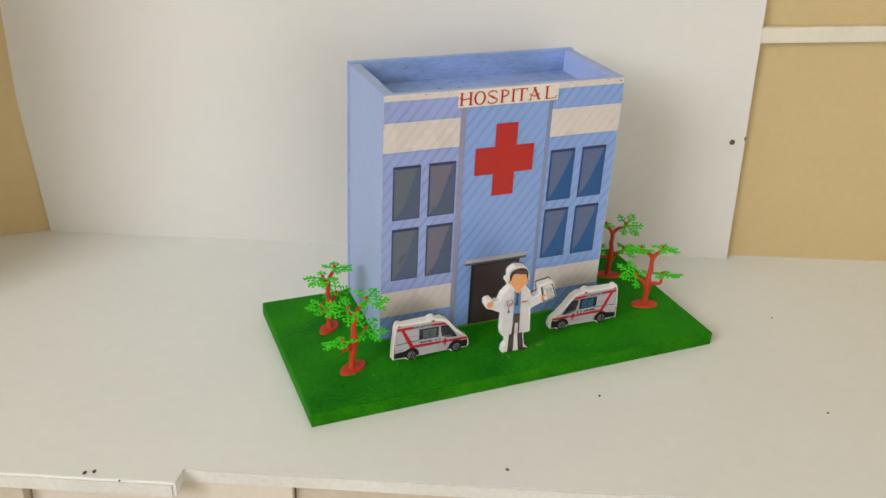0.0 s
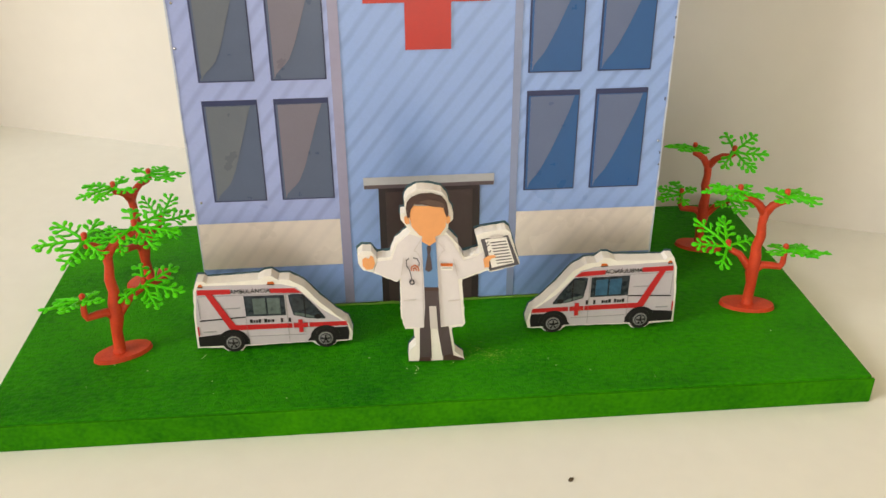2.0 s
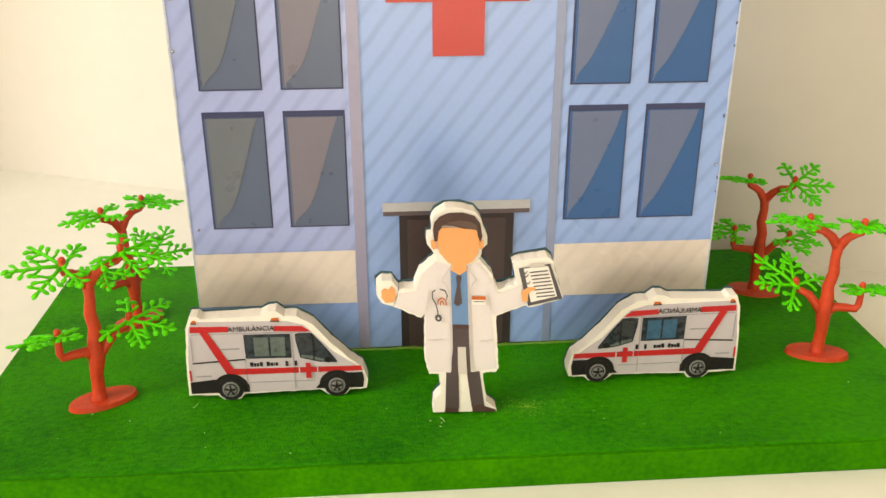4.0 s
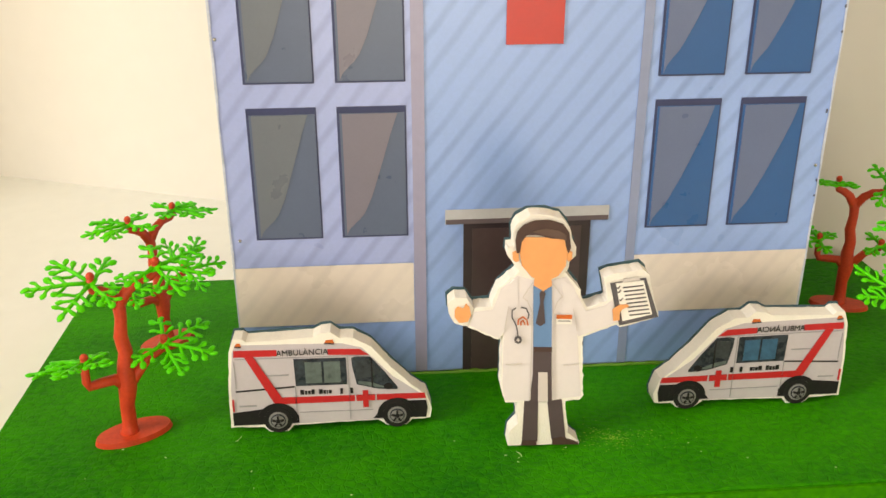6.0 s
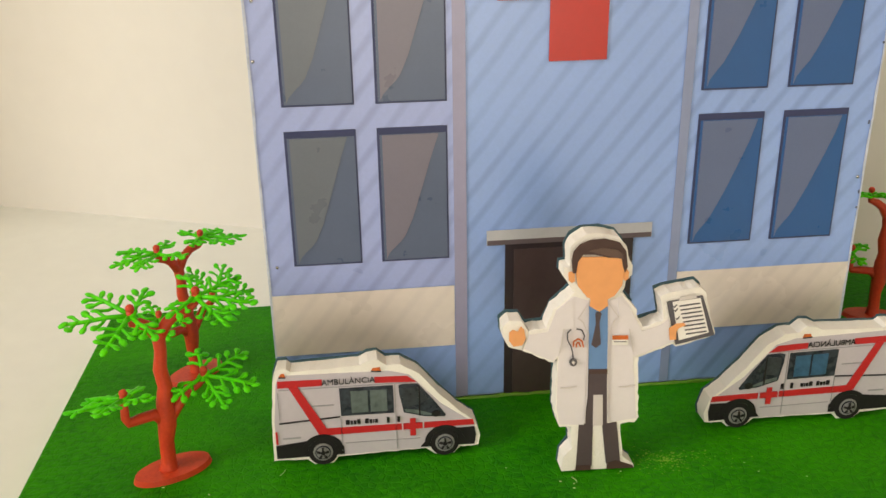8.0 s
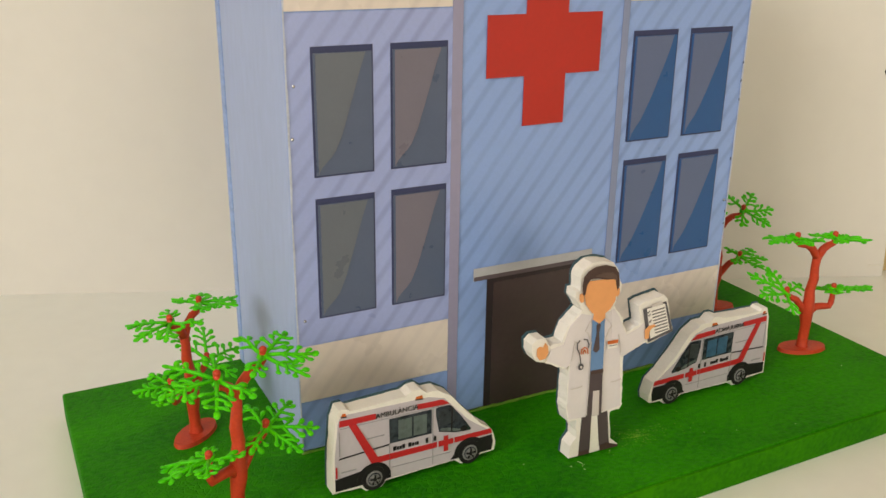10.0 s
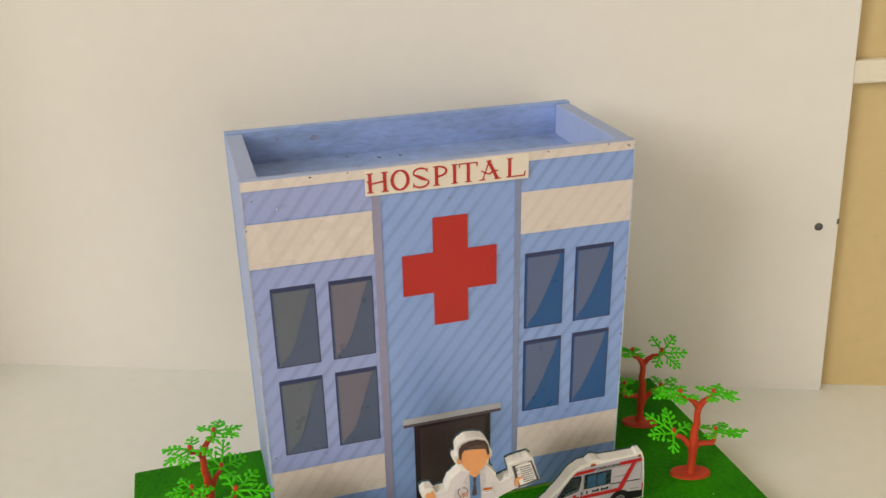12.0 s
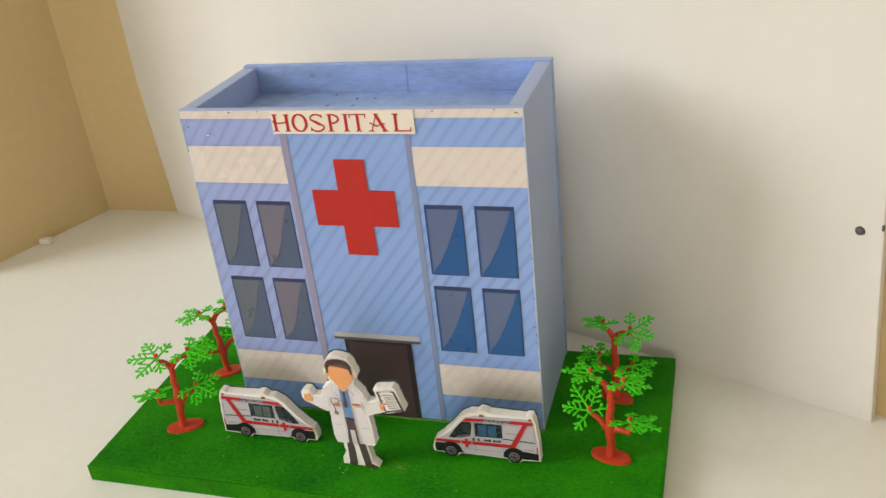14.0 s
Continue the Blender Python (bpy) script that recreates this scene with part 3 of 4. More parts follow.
# ---- ambulance cut-outs ----
def ambulance(flip, m, pane_mat, label):
    s = -1 if flip else 1
    van = thing("ambulance_cutout", m, label, "toy ambulance", "ambulance cut-outs")

    def q(points):
        return [(s * x, z) for x, z in points]

    def flat(name, points, layer, mat, parent=van, tag=""):
        y = -0.00012 - 0.00022 * layer
        return part(name, cutout(q(points), y, y + 0.0002), mat, parent, tag)

    foam = [(-0.0006, 0.0022), (-0.0003, 0.016), (0.0012, 0.0305), (0.0028, 0.0350), (0.0060, 0.0352), (0.0072, 0.0338), (0.0180, 0.0343), (0.0300, 0.0346),
            (0.0330, 0.0362), (0.0362, 0.0364), (0.0392, 0.0342), (0.0440, 0.0340), (0.0500, 0.0305), (0.0570, 0.0225), (0.0640, 0.0155),
            (0.0692, 0.0118), (0.0710, 0.0060), (0.0704, 0.0024), (0.0640, 0.0022), (0.0618, 0.0002), (0.0550, 0.0002), (0.0520, 0.0026),
            (0.0215, 0.0020), (0.0196, -0.0002), (0.0130, -0.0002), (0.0108, 0.0018)]
    ob = part("foam_core", cutout(q(ragged(foam, random.Random(31), 0.0021, 0.00016)), 0.0, 0.0062), FOAM, van, "white cut foam edge")
    grown = [(0.035 + (x - 0.035) * 1.012, 0.018 + (z - 0.018) * 1.03 if z > 0.004 else z) for x, z in foam]
    # thin dark teal layer, slightly larger than the foam, that shows as a rim
    part("backing", cutout(q(grown), 0.0063, 0.0070), BACKING, van, "dark teal rim behind the foam")
    side = [(0.0004, 0.0030), (0.0006, 0.0165), (0.0022, 0.0300), (0.0034, 0.0330), (0.0400, 0.0322), (0.0468, 0.0303), (0.0575, 0.0190), (0.0660, 0.0130),
            (0.0690, 0.0110), (0.0696, 0.0065), (0.0690, 0.0030), (0.0200, 0.0026)]
    flat("side_print", side, 0, VAN_SILVER)
    flat("rear_bumper", [(0.0004, 0.0030), (0.0004, 0.0078), (0.0130, 0.0090), (0.0235, 0.0060), (0.0235, 0.0030)], 1, VAN_BLACK)
    flat("front_bumper", [(0.0500, 0.0034), (0.0540, 0.0080), (0.0600, 0.0095), (0.0690, 0.0096), (0.0696, 0.0065), (0.0690, 0.0030)], 1, VAN_BLACK)
    for x in (0.0162, 0.0585):
        flat("wheel_arch", oval(x, 0.0050, 0.0070, 0.0060, 20, 0, 180), 2, VAN_BLACK)
        tyre = flat("wheel", oval(x, 0.0047, 0.0051, 0.0048, 24), 3, VAN_BLACK, tag="printed wheel")
        flat("rim", oval(x, 0.0047, 0.0034, 0.0032, 20), 4, RIM_GREY, tyre)
        flat("rim_ring", oval(x, 0.0047, 0.0027, 0.0025, 20), 5, VAN_GLASS, tyre)
        flat("rim_disc", oval(x, 0.0047, 0.0023, 0.0021, 18), 6, RIM_GREY, tyre)
        flat("hub", oval(x, 0.0047, 0.0008, 0.0008, 12), 7, VAN_BLACK, tyre)
        for k in range(5):
            a = math.tau * k / 5 + 0.3
            part("slot", cutout(q(bar(x + 0.0009 * math.cos(a), 0.0046 + 0.0009 * math.sin(a), x + 0.0022 * math.cos(a), 0.0046 + 0.0022 * math.sin(a), 0.0007)),
                                -0.00190, -0.00160), VAN_BLACK, tyre)
    flat("stripe", [(0.0026, 0.0287), (0.0028, 0.0311), (0.0175, 0.0308), (0.0175, 0.0286)], 1, VAN_RED, tag="red stripe")
    flat("stripe", [(0.0350, 0.0283), (0.0350, 0.0304), (0.0460, 0.0300), (0.0492, 0.0277)], 1, VAN_RED, tag="red stripe")
    flat("stripe", [(0.0062, 0.0290), (0.0092, 0.0290), (0.0182, 0.0128), (0.0152, 0.0112)], 2, VAN_RED, tag="red slanting stripe")
    flat("stripe", [(0.0152, 0.0105), (0.0160, 0.0130), (0.0685, 0.0124), (0.0690, 0.0104)], 1, VAN_RED, tag="red stripe")
    flat("gap_line", rect(0.0437, 0.0100, 0.0442, 0.0135), 2, VAN_SILVER)
    flat("gap_line", rect(0.0509, 0.0100, 0.0514, 0.0135), 2, VAN_SILVER)
    c = 0.0475
    flat("small_cross", [(c - 0.001, 0.0146), (c + 0.001, 0.0146), (c + 0.001, 0.0127), (c + 0.0033, 0.0127), (c + 0.0033, 0.0107), (c + 0.001, 0.0107),
                         (c + 0.001, 0.0082), (c - 0.001, 0.0082), (c - 0.001, 0.0107), (c - 0.0033, 0.0107), (c - 0.0033, 0.0127), (c - 0.001, 0.0127)], 3, VAN_RED)
    pane = flat("side_window", [(0.0232, 0.0172), (0.0230, 0.0272), (0.0412, 0.0270), (0.0412, 0.0170)], 1, VAN_GLASS)
    flat("pane", [(0.0268, 0.0182), (0.0268, 0.0260), (0.0325, 0.0259), (0.0325, 0.0181)], 2, pane_mat, pane)
    flat("pane", [(0.0333, 0.0181), (0.0333, 0.0259), (0.0390, 0.0258), (0.0390, 0.0180)], 2, pane_mat, pane)
    cab = flat("cab_window", [(0.0446, 0.0168), (0.0432, 0.0235), (0.0430, 0.0268), (0.0448, 0.0272), (0.0496, 0.0270), (0.0545, 0.0212), (0.0590, 0.0150), (0.0588, 0.0143), (0.0520, 0.0148)], 1, VAN_GLASS)
    flat("pane", [(0.0446, 0.0190), (0.0442, 0.0255), (0.0490, 0.0262), (0.0532, 0.0212), (0.0500, 0.0196)], 2, VAN_CAB, cab)
    flat("glint", [(0.0450, 0.0172), (0.0452, 0.0182), (0.0490, 0.0176), (0.0535, 0.0160), (0.0560, 0.0152), (0.0522, 0.0154)], 2, VAN_PANE, cab)
    flat("pillar", bar(0.0500, 0.0155, 0.0500, 0.0262, 0.0005), 3, VAN_BLACK, cab)
    flat("mirror", oval(0.0556, 0.0158, 0.0016, 0.0012, 12), 3, VAN_BLACK, cab)
    flat("lamp_line", bar(0.0022, 0.0159, 0.0228, 0.0169, 0.0005), 1, VAN_BLACK)
    flat("door_line", bar(0.0230, 0.0040, 0.0230, 0.0170, 0.00025), 1, GREY_LINE)
    flat("door_line", bar(0.0418, 0.0036, 0.0418, 0.0276, 0.00025), 1, GREY_LINE)
    flat("door_line", bar(0.0025, 0.0170, 0.0025, 0.0270, 0.00025), 1, GREY_LINE)
    flat("roof_line", bar(0.0030, 0.0279, 0.0480, 0.0276, 0.00022), 1, GREY_LINE)
    flat("sill_line", bar(0.0240, 0.0070, 0.0500, 0.0068, 0.0002), 1, GREY_LINE)
    flat("tail_lamp", rect(0.0006, 0.0085, 0.0013, 0.0130), 2, VAN_RED)
    for x, w in ((0.0045, 0.0022), (0.0357, 0.0034)):
        flat("beacon", [(x - w / 2, 0.0326), (x + w / 2, 0.0324), (x + w / 2 - 0.0004, 0.0337), (x - w / 2 + 0.0006, 0.0336)], 1, ORANGE, tag="orange roof lamp")
        flat("beacon_shade", bar(x - w / 2, 0.03255, x + w / 2, 0.03235, 0.0004), 2, VAN_GLASS)
    for x in (0.0391, 0.0427):
        flat("handle", rect(x - 0.0005, 0.0136, x + 0.0005, 0.0156), 2, VAN_BLACK)
    x = 0.0246
    for w in (0.0016, 0.0011, 0.0012, 0.0014):
        flat("name_bar", rect(x, 0.0138, x + w - 0.0003, 0.0155 if w > 0.0013 else 0.0151), 1, VAN_BLACK, tag="black printed mark")
        x += w
    x += 0.0012
    for w in (0.0016, 0.0012, 0.0007, 0.0013):
        flat("name_bar", rect(x, 0.0138, x + w - 0.0003, 0.0155 if w > 0.0013 else 0.0151), 1, VAN_BLACK, tag="black printed mark")
        x += w
    flat("small_line", rect(0.0125, 0.0212, 0.0210, 0.0216), 1, GREY_LINE)
    flat("small_line", rect(0.0030, 0.0100, 0.0090, 0.0105), 1, GREY_LINE)
    bm = lettering("AMBULÀNCIA", 0.00200, flip)
    part("lettering", bm, VAN_BLACK, van, "black lettering", m=pose(s * 0.02625, -0.0006, 0.0288))
    return van


ambulance(False, pose(-0.1027, -0.0345, T + 0.0003) @ Matrix.Diagonal((0.93, 1, 1.0, 1)), VAN_PANE, "white printed foam ambulance with red stripes on the green base")
ambulance(True, pose(0.1061, -0.0322, T + 0.0003) @ Matrix.Diagonal((0.93, 1, 1.0, 1)), VAN_PANE_BLUE, "white printed foam ambulance, mirror-printed, on the green base")


INK_GREY = material("dark_grey_ink", (0.10, 0.095, 0.11), 0.4, 0.1, 200, 900, 0.1, 0.0002, spec=0.2)
HAIR_SHEEN = material("brown_sheen_print", (0.12, 0.078, 0.066), 0.36, 0.1, 80, 500, 0.1, 0.0002, spec=0.2)


# ---- standing figure cut-out: one plain mesh ----
def figure():
    mats = [FOAM, BACKING, COAT_WHITE, SKIN, HAIR, SHIRT, TROUSER, PAPER, COAT_FOLD, VAN_RED, INK_GREY, HAIR_SHEEN, ORANGE]
    bm = bmesh.new()
    k = [0]
    rough = random.Random(17)

    def foam(points, grow=0.0):
        k[0] += 1
        e = 0.00002 * k[0]
        cx, cz = sum(p[0] for p in points) / len(points), sum(p[1] for p in points) / len(points)
        cutout(ragged(points, rough, 0.0014, 0.00022), e, 0.0060 - e, bm, 0)
        back = [(x + (0.0003 if x > cx else -0.0003), z + (0.0006 if z > cz else 0.0)) for x, z in points]
        cutout(back, 0.0060 + e, 0.0066 + e, bm, 1)

    def ink(points, layer, slot):
        y = -0.0001 - 0.0002 * layer
        cutout(points, y, y + 0.00018, bm, slot)

    def pen(points, width, layer, slot):
        for p, r in zip(points, points[1:]):
            ink(bar(*p, *r, width), layer, slot)

    # foam silhouette
    foam([(-0.01155, 0.07046), (-0.01183, 0.07535), (-0.01033, 0.07853), (-0.00706, 0.08029), (-0.00208, 0.08041), (0.00256, 0.07898), (0.00503, 0.07605), (0.00610, 0.07139), (0.00736, 0.06998), (0.00718, 0.06684), (0.00539, 0.06511), (0.00468, 0.06195), (0.00212, 0.05978), (-0.00213, 0.05890), (-0.00688, 0.06025), (-0.01037, 0.06318), (-0.01195, 0.06599), (-0.01352, 0.06805), (-0.01323, 0.07037)])
    foam([(-0.00992, 0.06225), (0.00461, 0.06149), (0.00921, 0.05569), (0.01063, 0.04031), (0.01215, 0.01859), (0.01078, 0.01691), (0.00213, 0.01645), (-0.01285, 0.01724), (-0.01422, 0.02289), (-0.01410, 0.03591), (-0.01442, 0.04372), (-0.01576, 0.05656)])
    foam([(-0.01017, 0.06208), (-0.01577, 0.05722), (-0.01782, 0.05135), (-0.02297, 0.05107), (-0.02483, 0.04452), (-0.01548, 0.03971), (-0.01335, 0.04269), (-0.00959, 0.04918)])
    foam([(-0.02314, 0.05070), (-0.02555, 0.05440), (-0.02879, 0.05476), (-0.03101, 0.05302), (-0.03068, 0.04942), (-0.02915, 0.04630), (-0.02483, 0.04471)])
    foam([(0.00334, 0.06138), (0.00749, 0.05718), (0.01136, 0.04972), (0.01703, 0.05131), (0.01954, 0.05306), (0.02247, 0.04371), (0.00945, 0.03921), (0.00823, 0.04240), (0.00435, 0.04840)])
    foam([(0.01618, 0.05941), (0.01888, 0.06038), (0.02813, 0.06175), (0.03001, 0.05999), (0.03442, 0.04535), (0.02230, 0.04236), (0.01917, 0.04545)])
    foam([(-0.00924, 0.01742), (-0.00848, 0.00898), (-0.01116, 0.00576), (-0.01160, 0.00062), (0.01190, 0.00000), (0.01179, 0.00089), (0.00790, 0.00441), (0.00636, 0.01762)])
    # printed shapes
    ink([(-0.00533, 0.05962), (0.00042, 0.05932), (0.00467, 0.06039), (0.00754, 0.05624), (0.00903, 0.04041), (0.01144, 0.01832), (0.00209, 0.01749), (-0.00517, 0.01735), (-0.01287, 0.01807), (-0.01388, 0.02388), (-0.01389, 0.04369), (-0.01517, 0.05700), (-0.01015, 0.06134)], 0, 2)
    ink([(-0.01015, 0.06116), (-0.01517, 0.05681), (-0.01729, 0.05037), (-0.02296, 0.04975), (-0.02432, 0.04525), (-0.01549, 0.04049), (-0.01319, 0.04326), (-0.00959, 0.04918)], 1, 2)
    ink([(0.00320, 0.06046), (0.00719, 0.05626), (0.01124, 0.04858), (0.01693, 0.05017), (0.01909, 0.05195), (0.02171, 0.04453), (0.00941, 0.04000), (0.00804, 0.04261), (0.00435, 0.04840)], 1, 2)
    ink([(-0.02896, 0.05103), (-0.02794, 0.05191), (-0.02640, 0.05126), (-0.02555, 0.05290), (-0.02452, 0.05172), (-0.02399, 0.04886), (-0.02501, 0.04663), (-0.02760, 0.04640), (-0.02897, 0.04838)], 2, 3)
    ink([(-0.00537, 0.05814), (0.00022, 0.05784), (0.00138, 0.03536), (-0.00457, 0.03572)], 2, 5)
    ink([(-0.00461, 0.03711), (0.00123, 0.03675), (0.00130, 0.03517), (-0.00456, 0.03553)], 3, 4)
    ink([(-0.00457, 0.03572), (0.00129, 0.03537), (0.00198, 0.02693), (0.00211, 0.01707), (-0.00517, 0.01756), (-0.00439, 0.02733)], 2, 6)
    ink([(-0.00272, 0.02803), (0.00015, 0.02785), (0.00075, 0.01696), (-0.00244, 0.01717)], 3, 8)
    ink([(-0.00347, 0.05544), (-0.00298, 0.05616), (-0.00195, 0.05610), (-0.00157, 0.05533), (-0.00208, 0.05255), (-0.00129, 0.04537), (-0.00274, 0.04420), (-0.00418, 0.04534), (-0.00310, 0.05213)], 3, 6)
    ink([(-0.00671, 0.01745), (-0.00226, 0.01716), (-0.00192, 0.00187), (-0.00702, 0.00224)], 0, 6)
    ink([(0.00066, 0.01696), (0.00528, 0.01748), (0.00734, 0.00229), (0.00260, 0.00241)], 0, 6)
    ink([(-0.00735, 0.00075), (-0.00703, 0.00256), (-0.00240, 0.00223), (-0.00215, 0.00048)], 1, 4)
    ink([(0.00287, 0.00044), (0.00287, 0.00261), (0.00591, 0.00326), (0.01142, 0.00091), (0.01166, 0.00000)], 1, 4)
    ink([(-0.00505, 0.06154), (-0.00008, 0.06128), (0.00022, 0.05784), (-0.00229, 0.05612), (-0.00528, 0.05814)], 3, 3)
    ink([(-0.00993, 0.06949), (-0.00996, 0.07394), (0.00348, 0.07330), (0.00436, 0.06878), (0.00406, 0.06427), (0.00198, 0.06108), (-0.00214, 0.05908), (-0.00623, 0.06114), (-0.00914, 0.06494)], 4, 3)
    ink([(-0.01203, 0.06915), (-0.01119, 0.06955), (-0.01017, 0.06905), (-0.00994, 0.06634), (-0.01094, 0.06594), (-0.01180, 0.06671)], 3, 3)
    ink([(0.00430, 0.06834), (0.00520, 0.06910), (0.00591, 0.06844), (0.00585, 0.06618), (0.00503, 0.06549), (0.00441, 0.06589)], 3, 3)
    ink([(-0.01085, 0.06909), (-0.01128, 0.07312), (-0.01084, 0.07575), (-0.00906, 0.07786), (-0.00578, 0.07910), (-0.00145, 0.07916), (0.00261, 0.07775), (0.00458, 0.07502), (0.00532, 0.07008), (0.00455, 0.06832), (0.00377, 0.07061), (0.00333, 0.07295), (-0.00056, 0.07331), (-0.00479, 0.07449), (-0.00798, 0.07464), (-0.00942, 0.07250), (-0.00984, 0.06904)], 5, 4)
    ink([(-0.00650, 0.07572), (-0.00236, 0.07658), (0.00186, 0.07567), (0.00361, 0.07418), (0.00385, 0.07257), (-0.00058, 0.07385), (-0.00354, 0.07470)], 6, 11)
    # lapels, pockets, folds, badge and a looped tube on the breast
    pen([(-0.00540, 0.05925), (-0.00843, 0.05421), (-0.00701, 0.05301), (-0.00515, 0.04855)], 0.00030, 3, 8)
    pen([(0.00018, 0.05896), (0.00366, 0.05392), (0.00233, 0.05268), (0.00078, 0.04822)], 0.00030, 3, 8)
    pen([(-0.01313, 0.03129), (-0.01064, 0.03114), (-0.00799, 0.03147)], 0.00035, 3, 8)
    pen([(0.00516, 0.03015), (0.00759, 0.03000), (0.01008, 0.03045)], 0.00035, 3, 8)
    pen([(-0.00541, 0.04857), (-0.00518, 0.03537), (-0.00501, 0.01817)], 0.00030, 3, 8)
    pen([(0.00087, 0.04821), (0.00131, 0.03497), (0.00217, 0.01790)], 0.00030, 3, 8)
    pen([(-0.01371, 0.04329), (-0.01319, 0.04748), (-0.01266, 0.05125)], 0.00030, 3, 8)
    pen([(0.00878, 0.04198), (0.00803, 0.04627), (0.00716, 0.04976)], 0.00030, 3, 8)
    ink([(0.00200, 0.04815), (0.00682, 0.04788), (0.00697, 0.04460), (0.00214, 0.04488)], 4, 7)
    ink([(0.00200, 0.04815), (0.00682, 0.04788), (0.00688, 0.04653), (0.00206, 0.04681)], 5, 12)
    pen([(0.00261, 0.04601), (0.00648, 0.04579)], 0.00020, 5, 10)
    pen([(-0.01050, 0.05094), (-0.01160, 0.05005), (-0.01154, 0.04758), (-0.01046, 0.04561), (-0.00988, 0.04346), (-0.00956, 0.04102)], 0.00040, 4, 10)
    pen([(-0.00894, 0.05104), (-0.00729, 0.05057), (-0.00645, 0.04862), (-0.00667, 0.04711)], 0.00040, 4, 10)
    pen([(-0.00966, 0.04518), (-0.00962, 0.04690), (-0.00825, 0.04777), (-0.00701, 0.04675), (-0.00660, 0.04481)], 0.00040, 4, 12)
    pen([(-0.00878, 0.04493), (-0.00882, 0.04609), (-0.00813, 0.04662), (-0.00748, 0.04505)], 0.00040, 4, 12)
    ink([(-0.01076, 0.04012), (-0.01044, 0.04117), (-0.00957, 0.04150), (-0.00868, 0.04106), (-0.00830, 0.03997), (-0.00863, 0.03901), (-0.00950, 0.03867), (-0.01039, 0.03912)], 5, 10)
    ink([(-0.01006, 0.04007), (-0.00955, 0.04072), (-0.00901, 0.04001), (-0.00952, 0.03946)], 6, 8)
    ink([(0.01801, 0.05783), (0.02894, 0.05921), (0.03385, 0.04577), (0.02188, 0.04326)], 2, 10)
    ink([(0.01975, 0.05774), (0.02823, 0.05841), (0.03189, 0.04685), (0.02274, 0.04486)], 3, 7)
    ink([(0.02164, 0.05810), (0.02199, 0.05929), (0.02656, 0.05971), (0.02716, 0.05865)], 4, 8)
    pen([(0.02194, 0.05632), (0.02818, 0.05683)], 0.00040, 4, 10)
    pen([(0.02001, 0.05642), (0.02040, 0.05593), (0.02102, 0.05692)], 0.00030, 4, 10)
    pen([(0.02233, 0.05498), (0.02858, 0.05549)], 0.00040, 4, 10)
    pen([(0.02040, 0.05509), (0.02078, 0.05459), (0.02141, 0.05559)], 0.00030, 4, 10)
    pen([(0.02272, 0.05364), (0.02899, 0.05415)], 0.00040, 4, 10)
    pen([(0.02311, 0.05230), (0.02939, 0.05281)], 0.00040, 4, 10)
    pen([(0.02118, 0.05240), (0.02156, 0.05191), (0.02219, 0.05292)], 0.00030, 4, 10)
    pen([(0.02351, 0.05095), (0.02980, 0.05146)], 0.00040, 4, 10)
    pen([(0.02391, 0.04959), (0.03021, 0.05010)], 0.00040, 4, 10)
    pen([(0.02430, 0.04823), (0.03062, 0.04874)], 0.00040, 4, 10)
    pen([(0.02470, 0.04687), (0.03104, 0.04738)], 0.00040, 4, 10)
    ink([(0.01918, 0.04928), (0.02128, 0.05069), (0.02373, 0.05075), (0.02432, 0.04995), (0.02226, 0.04921), (0.02156, 0.04791), (0.02164, 0.04540), (0.01971, 0.04532)], 5, 3)
    me = bpy.data.meshes.new("figure_cutout")
    bmesh.ops.recalc_face_normals(bm, faces=bm.faces)
    bm.to_mesh(me)
    bm.free()
    for mat in mats:
        me.materials.append(mat)
    ob = new("figure_cutout", me)
    ob.matrix_world = pose(-0.0015, -0.0503, T + 0.0003)
    return tagged(ob, "foam cut-out of a standing figure in a white coat", "figure")


figure()


